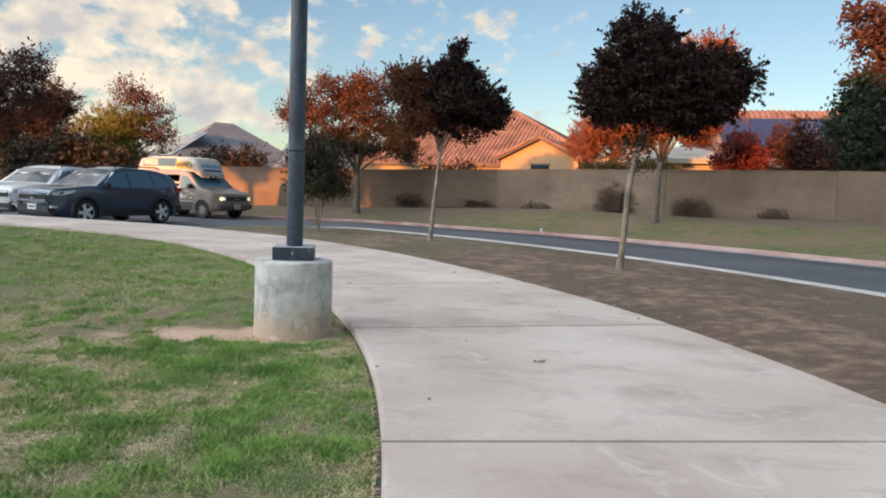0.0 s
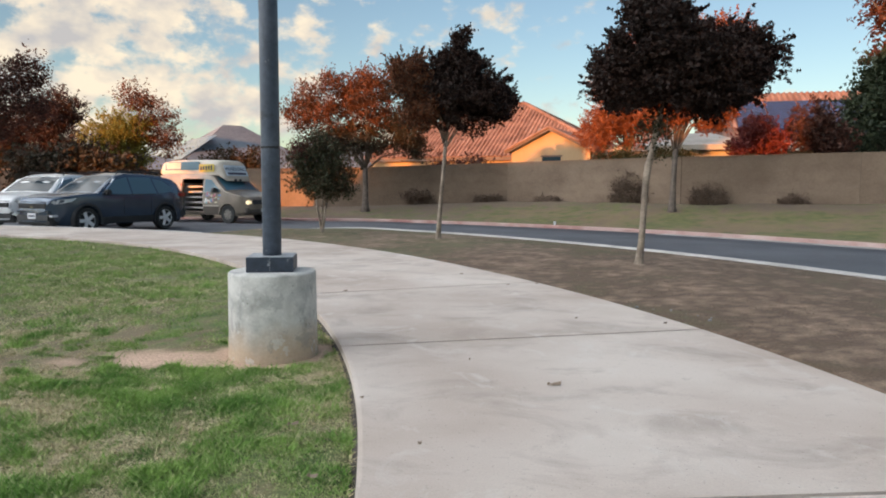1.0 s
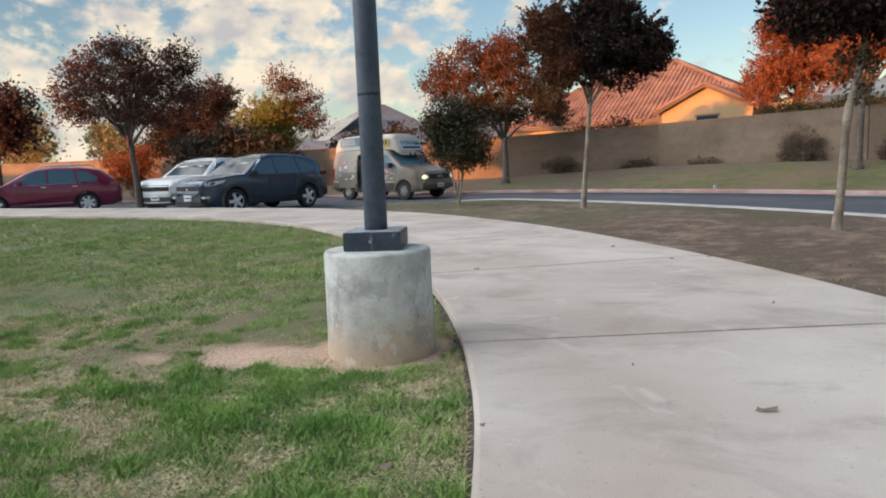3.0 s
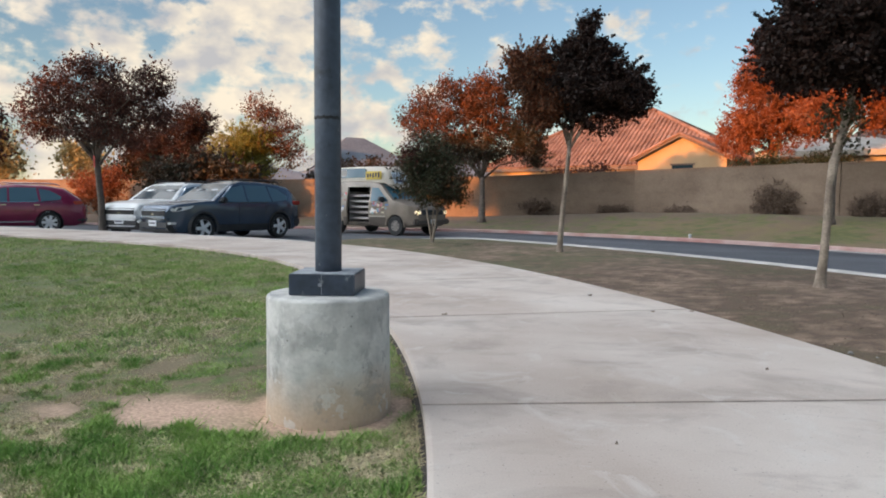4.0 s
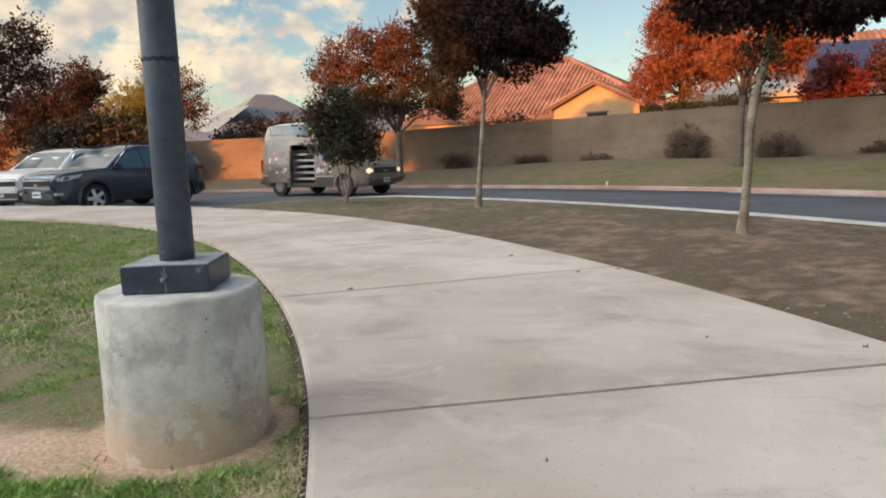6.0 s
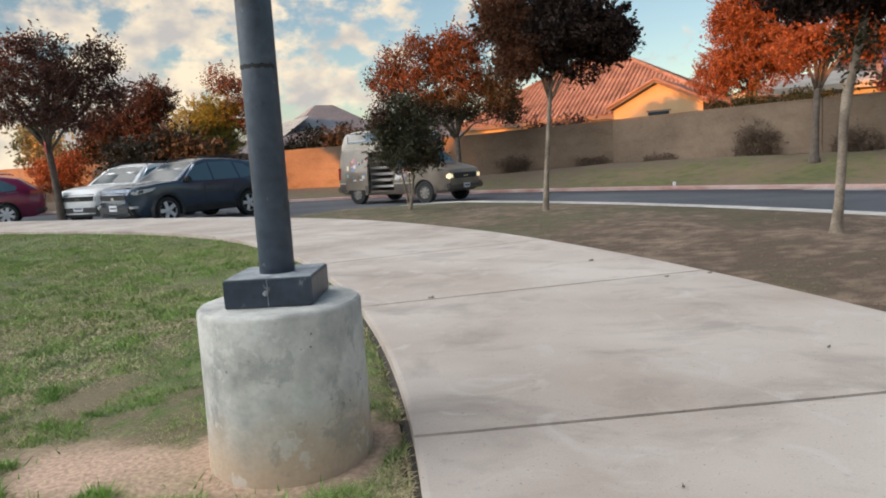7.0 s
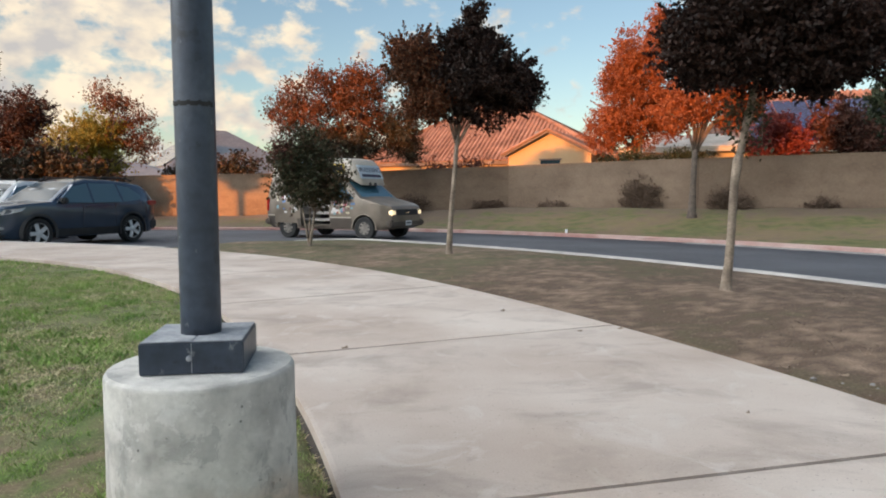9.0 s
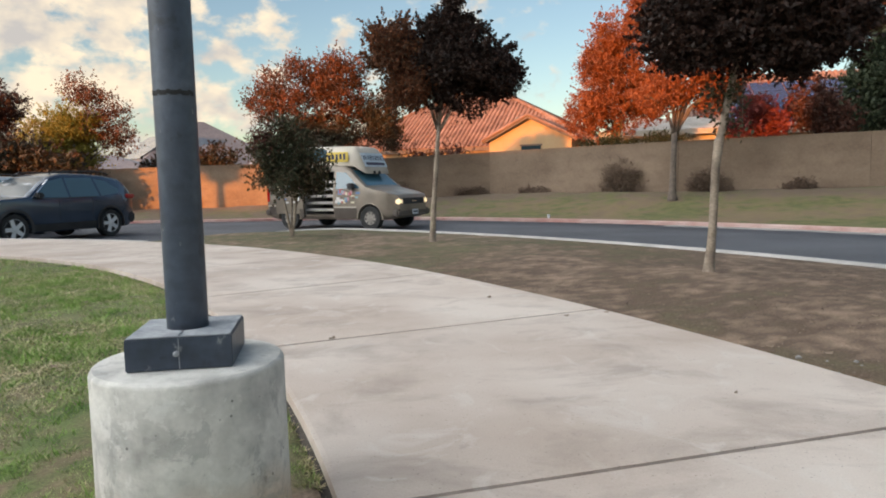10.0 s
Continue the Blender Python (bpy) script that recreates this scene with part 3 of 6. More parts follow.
def build_ground():
    # the sheet that reaches the horizon
    bm = bmesh.new()
    rings = []
    for r in (0.01, 40, 90, 200, 500, 1500, 4000):
        rings.append([bm.verts.new((CX + r * math.cos(2 * math.pi * k / 64), CY + r * math.sin(2 * math.pi * k / 64), -0.62)) for k in range(64)])
    for a, b in zip(rings, rings[1:]):
        for k in range(64):
            bm.faces.new((a[k], a[(k + 1) % 64], b[(k + 1) % 64], b[k]))
    tagged(part("ground", bm, M_GROUND), "flat dry ground reaching to the horizon", "ground", kind="structure")

    flat = lambda z: (lambda th, r: z)
    inner = lambda th: path_radius(PATH_IN, th) - 0.035 if -75 < th < 140 else 46.0
    radii = [0.02, 0.35, 0.60, 0.70, 0.76] + [0.80 + 0.2 * k / 56 for k in range(57)]
    sheet("lawn", -75, 140, 900, [(blend(lambda th: 0.0, inner, u), flat(LAWN_Z)) for u in radii], M_LAWN,
          "patchy green lawn with straw-coloured worn spots", values=turf_values, noise_h=0.02)
    sheet("rear_lawn", 140, 285, 60, [(lambda th: 0.3, flat(LAWN_Z)), (lambda th: 24.0, flat(LAWN_Z)), (lambda th: 46.0, flat(LAWN_Z))], M_LAWN,
          "patchy green lawn behind the path", values=turf_values)
    outer = lambda th: path_radius(PATH_OUT, th) + 0.012
    strip = [(blend(outer, near_kerb, u), (lambda uu: (lambda th, r: -0.02 - 0.075 * uu + 0.05 * math.sin(math.pi * uu)))(u)) for u in [k / 48 for k in range(49)]]
    sheet("soil_strip", -75, STRIP_END, 1100, strip, M_DIRT, "bare brown soil strip between path and road", noise_h=0.02, values=strip_values)
    under = lambda th: path_radius(PATH_OUT, th) - 0.03
    sheet("asphalt_road", -75, 138, 330, [(blend(under, lambda th: far_kerb(th) + 0.02, u), lambda th, r: road_z(r)) for u in (0, 0.2, 0.4, 0.6, 0.8, 1)], M_ASPH,
          "grey asphalt road opening into a parking area", drop=0.3)
    vr = []
    for u in [k / 32 for k in range(33)]:
        vr.append(((lambda uu: (lambda th: far_kerb(th) + 0.14 + uu * (wall_at(th)[0] + 0.1 - far_kerb(th) - 0.14)))(u),
                   (lambda uu: (lambda th, r: -0.250 + smooth(uu) * (wall_at(th)[1] + 0.250)))(u)))
    sheet("verge", 8, 118, 560, vr, M_VERGE, "sloping verge of thin grass and bare soil", noise_h=0.05, values=verge_values)


def ribbon(name, line, width, z_top, height, material, label, category):
    """A kerb along a line of (x, y, z): rectangular, with a rounded top edge; width to the right of its run."""
    bm = bmesh.new()
    rings = []
    for i, p in enumerate(line):
        a, b = line[max(0, i - 1)], line[min(len(line) - 1, i + 1)]
        d = Vector((b[0] - a[0], b[1] - a[1])).normalized()
        nx, ny = d.y, -d.x
        z = p[2] + z_top
        rings.append([bm.verts.new((p[0] + nx * o, p[1] + ny * o, h)) for o, h in ((0, z - height), (0, z - 0.02), (0.02, z), (width - 0.02, z), (width, z - 0.02), (width, z - height))])
    for a, b in zip(rings, rings[1:]):
        for k in range(5):
            bm.faces.new((a[k], a[k + 1], b[k + 1], b[k]))
    bm.faces.new(rings[0]), bm.faces.new(rings[-1])
    ob = part(name, bm, material)
    return tagged(ob, label, category, kind="structure")


def build_kerbs():
    line = [(*polar(KERB_NEAR, th), 0) for th in np.arange(-74, STRIP_END - 2.7, 1.0)]
    line += [(*polar(near_kerb(th), th), 0) for th in np.linspace(STRIP_END - 2.7, STRIP_END - 0.02, 9)]
    line += [(*polar(r, STRIP_END), 0) for r in np.linspace(KERB_NEAR - 1.3, PATH_OUT * pull(STRIP_END) + 0.02, 6)]
    ribbon("near_kerb", line, 0.15, -0.062, 0.32, M_KERB, "pale concrete kerb edging the soil strip", "kerb")
    red = [(*polar(far_kerb(th), th), 0) for th in np.arange(40.5, 117, 1.0)]
    ribbon("red_kerb", red, 0.15, -0.240, 0.31, M_REDKERB, "concrete kerb with faded red paint", "kerb")
    apron = [(*polar(far_kerb(th), th), 0) for th in np.linspace(8, 40.5, 34)]
    ribbon("far_kerb", apron, 0.15, -0.240, 0.30, M_REDKERB, "concrete kerb with worn red paint along the verge", "kerb")
    # concrete gutter along the far kerb's pale end
    gutter = [(*polar(far_kerb(th) - 0.42, th), 0) for th in np.arange(8, 44, 1.0)]
    ribbon("gutter", gutter, 0.40, -0.343, 0.2, M_GUTTER, "pale concrete gutter beside the kerb", "gutter")
    # kerb of the path along the parking area
    edge = [(*on_path(PATH_OUT + 0.02, th), 0) for th in np.arange(STRIP_END + 0.4, 130, 1.5)]
    ribbon("path_kerb", edge, 0.15, -0.002, 0.35, M_KERB, "concrete kerb between path and parking area", "kerb")


build_ground()
build_kerbs()


# ---- the block wall ----
def build_wall():
    wall_ob = thing("block_wall", "long tan concrete block wall with a thin cap", "wall", kind="structure")
    H = 1.83
    for (x0, y0, z0), (x1, y1, z1) in zip(WALL, WALL[1:]):
        n = max(1, round(math.hypot(x1 - x0, y1 - y0) / 9.0))
        for k in range(n):
            a, b = k / n, (k + 1) / n
            ax, ay, bx, by = x0 + a * (x1 - x0), y0 + a * (y1 - y0), x0 + b * (x1 - x0), y0 + b * (y1 - y0)
            za, zb = z0 + a * (z1 - z0), z0 + b * (z1 - z0)
            L = math.hypot(bx - ax, by - ay)
            m = Matrix.Translation((ax, ay, 0)) @ Matrix.Rotation(math.atan2(by - ay, bx - ax), 4, "Z")
            bm = bmesh.new()
            rows = 10
            c = H / rows
            for i in range(rows):
                # each course a little proud of its mortar bed
                lo, hi = i * c + 0.006, (i + 1) * c - 0.006
                vs = [bm.verts.new(p) for p in ((0, -0.1, za + lo), (L, -0.1, zb + lo), (L, -0.1, zb + hi), (0, -0.1, za + hi))]
                vi = [bm.verts.new(p) for p in ((0, -0.088, za + lo), (L, -0.088, zb + lo), (L, -0.088, zb + hi), (0, -0.088, za + hi))]
                bm.faces.new(vs)
                bm.faces.new((vs[0], vi[0], vi[1], vs[1]))
                bm.faces.new((vs[3], vs[2], vi[2], vi[3]))
            q = [bm.verts.new(p) for p in ((0, -0.088, za - 0.8), (L, -0.088, zb - 0.8), (L, 0.1, zb - 0.8), (0, 0.1, za - 0.8), (0, -0.088, za + H), (L, -0.088, zb + H), (L, 0.1, zb + H), (0, 0.1, za + H))]
            for f in ((0, 1, 5, 4), (2, 3, 7, 6), (4, 5, 6, 7), (0, 4, 7, 3), (1, 2, 6, 5)):
                bm.faces.new([q[i] for i in f])
            p = part("wall_panel", bm, M_WALL, wall_ob)
            p.matrix_world = m
            bm = bmesh.new()
            q = [bm.verts.new(p) for p in ((0, -0.12, za + H + 0.002), (L, -0.12, zb + H + 0.002), (L, 0.12, zb + H + 0.002), (0, 0.12, za + H + 0.002), (0, -0.12, za + H + 0.06), (L, -0.12, zb + H + 0.06), (L, 0.12, zb + H + 0.06), (0, 0.12, za + H + 0.06))]
            for f in ((0, 3, 2, 1), (4, 5, 6, 7), (0, 1, 5, 4), (2, 3, 7, 6), (0, 4, 7, 3), (1, 2, 6, 5)):
                bm.faces.new([q[i] for i in f])
            part("wall_cap", bm, M_WALL, wall_ob).matrix_world = m


build_wall()


# ---- lamp post on its concrete base ----
def build_lamp_post():
    post = thing("lamp_post", "dark steel lamp post bolted to a round concrete footing", "lamp post", pose(LAMP_X, LAMP_Y, 0, 0, 0, 8))
    top = 0.475
    # the cast face is slightly out of round, its rim worn and chipped
    bm = lathe([(0.274, -0.25), (0.274, -0.03), (0.271, 0.05), (0.269, 0.2), (0.268, top - 0.016), (0.265, top - 0.006), (0.257, top), (0.19, top + 0.002), (0.02, top + 0.003)], 120)
    for v in bm.verts:
        if v.co.z < 0.47:
            a = math.atan2(v.co.y, v.co.x)
            k = 1 + 0.006 * noise.noise((2.0 * math.cos(a), 2.0 * math.sin(a), v.co.z * 3))
            if v.co.z > top - 0.02:
                k -= 0.022 * max(0.0, noise.noise((9 * math.cos(a), 9 * math.sin(a), 4.1)) - 0.18)
            v.co.x, v.co.y = v.co.x * k, v.co.y * k
    part("concrete_base", bm, M_CONC, post, "round stained concrete footing", soft=False)
    for f in post.children[-1].data.polygons:
        f.use_smooth = abs(f.normal.z) < 0.5
    h = 0.140
    part("base_cover", boxed(-h, h, -h, h, top + 0.004, top + 0.093, bevel=0.003), M_STEEL, post, "square dark steel base cover with a seam")
    for a, b in ((-h + 0.004, -0.0015), (0.0015, h - 0.004)):
        part("cover_top", boxed(a, b, -h + 0.004, h - 0.004, top + 0.0935, top + 0.0965, bevel=0.001), M_DUSTSTEEL, post, "dusty top plate of the base cover")
    part("cover_seam", boxed(-0.0009, 0.0009, -h - 0.0012, -h + 0.002, top + 0.006, top + 0.092), M_DUSTSTEEL, post)
    part("cover_bolt", lathe([(0.008, 0), (0.008, 0.007), (0.004, 0.010)], 10, "y"), M_DUSTSTEEL, post).matrix_local = pose(-0.006, -h - 0.001, top + 0.050, 0, 0, 180)
    bm = lathe([(0.0575, top + 0.08), (0.0575, 0.62), (0.0570, 1.2), (0.0565, 2.0), (0.054, 4.5), (0.051, 6.2)], 48)
    pole = part("pole", bm, M_STEEL, post, soft=True)
    for f in pole.data.polygons:
        f.use_smooth = abs(f.normal.z) < 0.5
    # a strip of dark tape round the front of the pole
    tape = bmesh.new()
    for k in range(14):
        a0, a1 = radians(-160 + 140 * k / 14), radians(-160 + 140 * (k + 1) / 14)
        z0 = 1.226 + 0.003 * (k % 3 == 0)
        q = [tape.verts.new((0.0583 * math.cos(a), 0.0583 * math.sin(a), z)) for a, z in ((a0, z0), (a1, z0), (a1, z0 + 0.013), (a0, z0 + 0.013))]
        p = [tape.verts.new((0.0565 * math.cos(a), 0.0565 * math.sin(a), z)) for a, z in ((a0, z0), (a1, z0), (a1, z0 + 0.013), (a0, z0 + 0.013))]
        tape.faces.new(q)
        for m in range(4):
            tape.faces.new((q[m], p[m], p[(m + 1) % 4], q[(m + 1) % 4]))
    part("pole_band", tape, M_TYRE, post, "worn strip of dark tape on the pole")
    part("lamp_head", boxed(-0.16, 0.16, -0.75, 0.05, 6.2, 6.32, bevel=0.03), M_STEEL, post)


build_lamp_post()


# ---- trees and bushes ----
def leaf_mesh(name, lobes, count, size, clump, material, seed, aspect=0.55, sprays=0.6):
    """Leaves in clumps: lobes of (x, y, z, rx, ry, rz)."""
    rng = np.random.default_rng(seed)
    vol = np.array([(l[3] * l[4] * l[5]) ** 0.67 for l in lobes])
    pts = []
    for l, v in zip(lobes, vol / vol.sum()):
        n = max(20, int(count * v))
        k = max(8, int(52 * (l[3] * l[4] * l[5]) ** 0.5 / clump ** 1.2 / 4))
        d = rng.normal(size=(k, 3))
        d /= np.linalg.norm(d, axis=1)[:, None]
        rad = rng.random(k) ** 0.42 * (0.78 + 0.42 * rng.random(k) ** 2)
        c = np.array(l[:3]) + d * rad[:, None] * np.array(l[3:6])
        weight = 0.25 + rng.random(k) ** 1.5
        weight[rad > 0.98] *= 0.45
        pick = rng.choice(k, n, p=weight / weight.sum())
        off = np.clip(rng.normal(size=(n, 3)), -1.5, 1.5) * clump * np.array((1, 1, 0.75)) * (0.55 + 0.8 * rng.random((k, 1)))[pick]
        pts.append(c[pick] + off)
        # thin sprays of leaves that stand out past the lobe
        m = max(6, int(sprays * k))
        d = rng.normal(size=(m, 3)) + np.array((0, 0, 0.35))
        d /= np.linalg.norm(d, axis=1)[:, None]
        root = np.array(l[:3]) + d * 0.86 * np.array(l[3:6])
        way = d + 0.45 * rng.normal(size=(m, 3)) + np.array((0, 0, 0.25))
        way /= np.linalg.norm(way, axis=1)[:, None]
        reach = clump * (1.2 + 3.0 * rng.random(m) ** 1.6)
        q = rng.integers(0, m, int(n * 0.16))
        f = rng.random(len(q))
        thin = clump * 0.28 * (1.15 - f)[:, None]
        pts.append(root[q] + way[q] * (reach[q] * f)[:, None] + thin * rng.normal(size=(len(q), 3)))
    p = np.concatenate(pts)
    n = len(p)
    u = rng.normal(size=(n, 3))
    u /= np.linalg.norm(u, axis=1)[:, None]
    w = rng.normal(size=(n, 3))
    v = np.cross(u, w)
    v /= np.linalg.norm(v, axis=1)[:, None]
    nor = np.cross(u, v)
    s = size * (0.6 + 0.8 * rng.random(n))[:, None]
    a, c = p - u * s, p + u * s
    b = p + v * s * aspect + nor * s * 0.18
    d = p - v * s * aspect + nor * s * 0.18
    co = np.stack([a, b, c, d], axis=1).reshape(-1, 3)
    me = bpy.data.meshes.new(name)
    me.vertices.add(4 * n)
    me.vertices.foreach_set("co", co.ravel())
    tri = np.arange(4 * n).reshape(n, 4)
    loops = np.concatenate([tri[:, [0, 1, 2]], tri[:, [0, 2, 3]]], axis=1).reshape(-1)
    me.loops.add(len(loops))
    me.loops.foreach_set("vertex_index", loops)
    me.polygons.add(2 * n)
    me.polygons.foreach_set("loop_start", np.arange(0, 6 * n, 3))
    me.materials.append(material)
    me.update(calc_edges=True)
    return me


def tree(label, x, y, z, trunk, lobes, count, size, clump, leaves, bark, seed, more=(), name="tree", category="tree", limbs=9, thin=0.3, stems=()):
    """trunk: points of (x, y, z, radius) from the foot; more: further foliage of (lobes, count, leaf material, label)."""
    t = thing(name, label, category, pose(x, y, z))
    rng = random.Random(seed)
    first = trunk[0]
    flare = [(first[0], first[1], -0.25, first[3] * 1.7), (first[0], first[1], 0.0, first[3] * 1.55), (first[0], first[1], 0.06, first[3] * 1.2)]
    pts = flare + [q for q in trunk if q[2] > 0.06]
    part("trunk", tube([q[:3] for q in pts], [q[3] for q in pts], 12), bark, t, soft=True)
    for s in stems:
        part("trunk", tube([q[:3] for q in s], [q[3] for q in s], 8), bark, t, soft=True)
    fork = Vector(trunk[-1][:3])
    r0 = trunk[-1][3]
    every = list(lobes) + [l for m in more for l in m[0]]
    for k in range(limbs):
        l = every[k % len(every)]
        d = Vector((rng.uniform(-1, 1), rng.uniform(-1, 1), rng.uniform(-0.35, 1)))
        end = Vector((l[0] + 0.75 * d.x * l[3], l[1] + 0.75 * d.y * l[4], l[2] + 0.75 * d.z * l[5]))
        mid = fork.lerp(end, 0.36) + Vector((rng.uniform(-0.06, 0.06), rng.uniform(-0.06, 0.06), 0.0)) * (end - fork).length
        mid.z = fork.z + 0.62 * max(end.z - fork.z, 0.15)
        start = fork - Vector((0, 0, rng.uniform(0, 0.12) * fork.z))
        part("limb", tube([start, start.lerp(mid, 0.5), mid, mid.lerp(end, 0.6), end], [r0 * 0.5, r0 * 0.44, r0 * 0.34, r0 * 0.22, r0 * 0.08], 7), bark, t, soft=True)
    part("crown", leaf_mesh("crown", lobes, count, size, clump, leaves, seed), None, t)
    for k, (lo, n, mat, lab) in enumerate(more):
        part("crown", leaf_mesh("crown", lo, n, size, clump, mat, seed + 50 + k), None, t, lab)
    return t


def bush(label, x, y, z, lobes, count, size, clump, leaves, seed, name="bush"):
    t = thing(name, label, "bush", pose(x, y, z))
    for k in range(5):
        l = lobes[k % len(lobes)]
        part("stem", tube([(0.1 * k - 0.2, 0, -0.15), (l[0] * 0.6, l[1] * 0.6, l[2] * 0.5), (l[0], l[1], l[2])], [0.03, 0.022, 0.008], 6), M_DARKBARK, t)
    part("foliage", leaf_mesh("foliage", lobes, count, size, clump, leaves, seed), None, t)
    return t


# trees on the soil strip
tree("small street tree with dense dark purple-brown crown", 3.565, 9.845, -0.02,
     [(0, 0, 0, 0.048), (0.02, 0, 0.3, 0.043), (0.035, 0, 0.6, 0.041), (0.06, 0.02, 1.1, 0.040), (0.085, 0.02, 1.33, 0.047), (0.11, 0.02, 1.42, 0.040), (0.15, 0.03, 1.62, 0.038), (0.24, 0.03, 2.05, 0.036), (0.30, 0.03, 2.40, 0.033)],
     [(0.15, 0, 2.74, 0.66, 0.68, 0.74), (0.10, 0, 3.25, 0.42, 0.42, 0.38), (-0.30, 0, 2.40, 0.40, 0.42, 0.36), (1.08, 0.1, 2.64, 0.58, 0.60, 0.56), (0.62, -0.1, 2.45, 0.76, 0.65, 0.48), (1.52, 0.1, 2.76, 0.36, 0.36, 0.34), (0.92, -0.1, 2.30, 0.45, 0.5, 0.28), (-0.35, 0.0, 2.50, 0.36, 0.42, 0.40)],
     95000, 0.027, 0.085, L_DARK, M_BARK, 11, limbs=12,
     more=[([(0.14, 0, 1.80, 0.20, 0.20, 0.26), (0.24, 0, 1.50, 0.10, 0.10, 0.12)], 420, L_SHRUB, "thin olive twigs below the crown")])
tree("small street tree with dark crown and rusty side", 0.778, 14.238, -0.03,
     [(0, 0, 0, 0.048), (0.03, 0, 0.6, 0.042), (0.09, 0, 1.3, 0.038), (0.14, 0, 1.98, 0.036)],
     [(0.62, 0, 2.85, 0.78, 0.75, 0.72), (0.42, 0, 3.55, 0.34, 0.34, 0.34), (0.40, 0, 3.95, 0.13, 0.13, 0.2), (1.15, 0, 2.70, 0.40, 0.42, 0.34), (0.10, 0, 2.80, 0.50, 0.5, 0.58), (0.05, 0, 3.2, 0.4, 0.4, 0.4)],
     60000, 0.029, 0.085, L_DARK, M_BARK, 12, limbs=12,
     more=[([(-0.58, 0.05, 3.12, 0.52, 0.55, 0.52), (-0.3, -0.1, 2.55, 0.42, 0.45, 0.38)], 19000, L_RUST, "rust-red leaves on one side")])
tree("young multi-stemmed tree with olive-brown leaves", -1.852, 15.859, -0.02,
     [(0, 0, 0, 0.030), (0.05, 0, 0.35, 0.026), (0.10, 0.02, 0.7, 0.022)],
     [(-0.10, 0, 1.10, 0.62, 0.6, 0.38), (-0.40, 0, 1.50, 0.40, 0.4, 0.38), (0.28, 0, 1.50, 0.42, 0.4, 0.42), (-0.05, 0, 1.92, 0.45, 0.4, 0.32), (0.48, 0, 1.12, 0.36, 0.36, 0.28)],
     12500, 0.031, 0.10, L_SHRUB, M_BARK, 13, limbs=8,
     stems=[[(0.02, 0, -0.2, 0.026), (-0.06, 0.02, 0.3, 0.024), (-0.14, 0.03, 0.75, 0.018)], [(0, 0.02, -0.2, 0.022), (-0.01, 0.05, 0.3, 0.02), (0.0, 0.08, 0.75, 0.016)]],
     more=[([(-0.45, 0.1, 1.75, 0.36, 0.36, 0.36)], 1500, L_MAROON, "maroon leaf tips")])
# trees on the verge and behind the wall
tree("wide tree with rust-red and orange leaves on the verge", -2.87, 31.4, 0.10,
     [(0, 0, 0, 0.13), (0.02, 0, 0.9, 0.115), (0.0, 0, 1.8, 0.11)],
     [(-1.5, 0, 4.7, 1.75, 1.4, 1.35), (0.1, 0, 4.5, 1.5, 1.4, 1.5), (-2.8, 0, 4.2, 0.95, 0.9, 0.85), (0.3, 0, 5.5, 1.2, 1.0, 0.8)],
     20000, 0.052, 0.17, L_RUST, M_DARKBARK, 14, limbs=14,
     more=[([(1.7, 0, 3.5, 1.2, 1.1, 1.1), (-0.3, 0.2, 3.0, 1.5, 1.2, 0.8), (2.3, 0, 2.7, 0.6, 0.6, 0.6), (-1.4, 0, 3.2, 0.9, 0.8, 0.6)], 17000, L_OLIVE, "olive-brown lower foliage")])
tree("orange and red autumn tree on the verge", 9.255, 26.15, 0.30,
     [(0, 0, 0, 0.11), (0.02, 0, 1.0, 0.10), (0.05, 0, 2.2, 0.095)],
     [(1.0, 0, 4.6, 1.8, 1.6, 1.5), (1.6, 0, 6.0, 1.3, 1.2, 1.1), (-0.4, 0, 3.5, 0.95, 0.9, 0.75), (1.4, 0, 3.4, 0.8, 0.9, 0.6)],
     30000, 0.050, 0.16, L_ORANGE, M_DARKBARK, 15, limbs=12)
tree("tall orange autumn tree behind the wall", 9.3, 33.0, 0.3,
     [(0, 0, 0, 0.16), (0, 0, 1.2, 0.14), (0, 0, 2.4, 0.12)],
     [(0.1, 0, 4.6, 1.9, 1.7, 2.0), (0.0, 0, 6.6, 1.35, 1.3, 1.5), (0.9, 0, 7.9, 0.55, 0.6, 1.0), (-1.2, 0, 3.4, 1.1, 1.1, 1.2), (1.3, 0, 4.2, 1.1, 1.1, 1.3), (-0.7, 0, 5.6, 1.0, 1.0, 1.0)],
     60000, 0.048, 0.17, L_ORANGE, M_DARKBARK, 16, limbs=12,
     more=[([(-0.6, -1.2, 2.15, 1.5, 0.5, 0.35), (1.8, -1.2, 2.2, 1.2, 0.5, 0.4)], 3500, L_GREEN, "dark green ivy over the wall top")])
bush("crimson bush above the wall", 13.9, 29.8, 0.3, [(0, 0, 3.1, 0.8, 0.7, 0.75), (0.6, 0, 2.7, 0.8, 0.7, 0.7), (-0.6, 0, 2.5, 0.6, 0.6, 0.5)], 10000, 0.055, 0.15, L_RED, 17)
bush("dark maroon bush above the wall", 16.2, 29.6, 0.3, [(0, 0, 3.3, 1.1, 0.8, 1.1), (0.9, 0, 2.7, 0.8, 0.8, 0.7)], 5500, 0.08, 0.2, L_MAROON, 18)
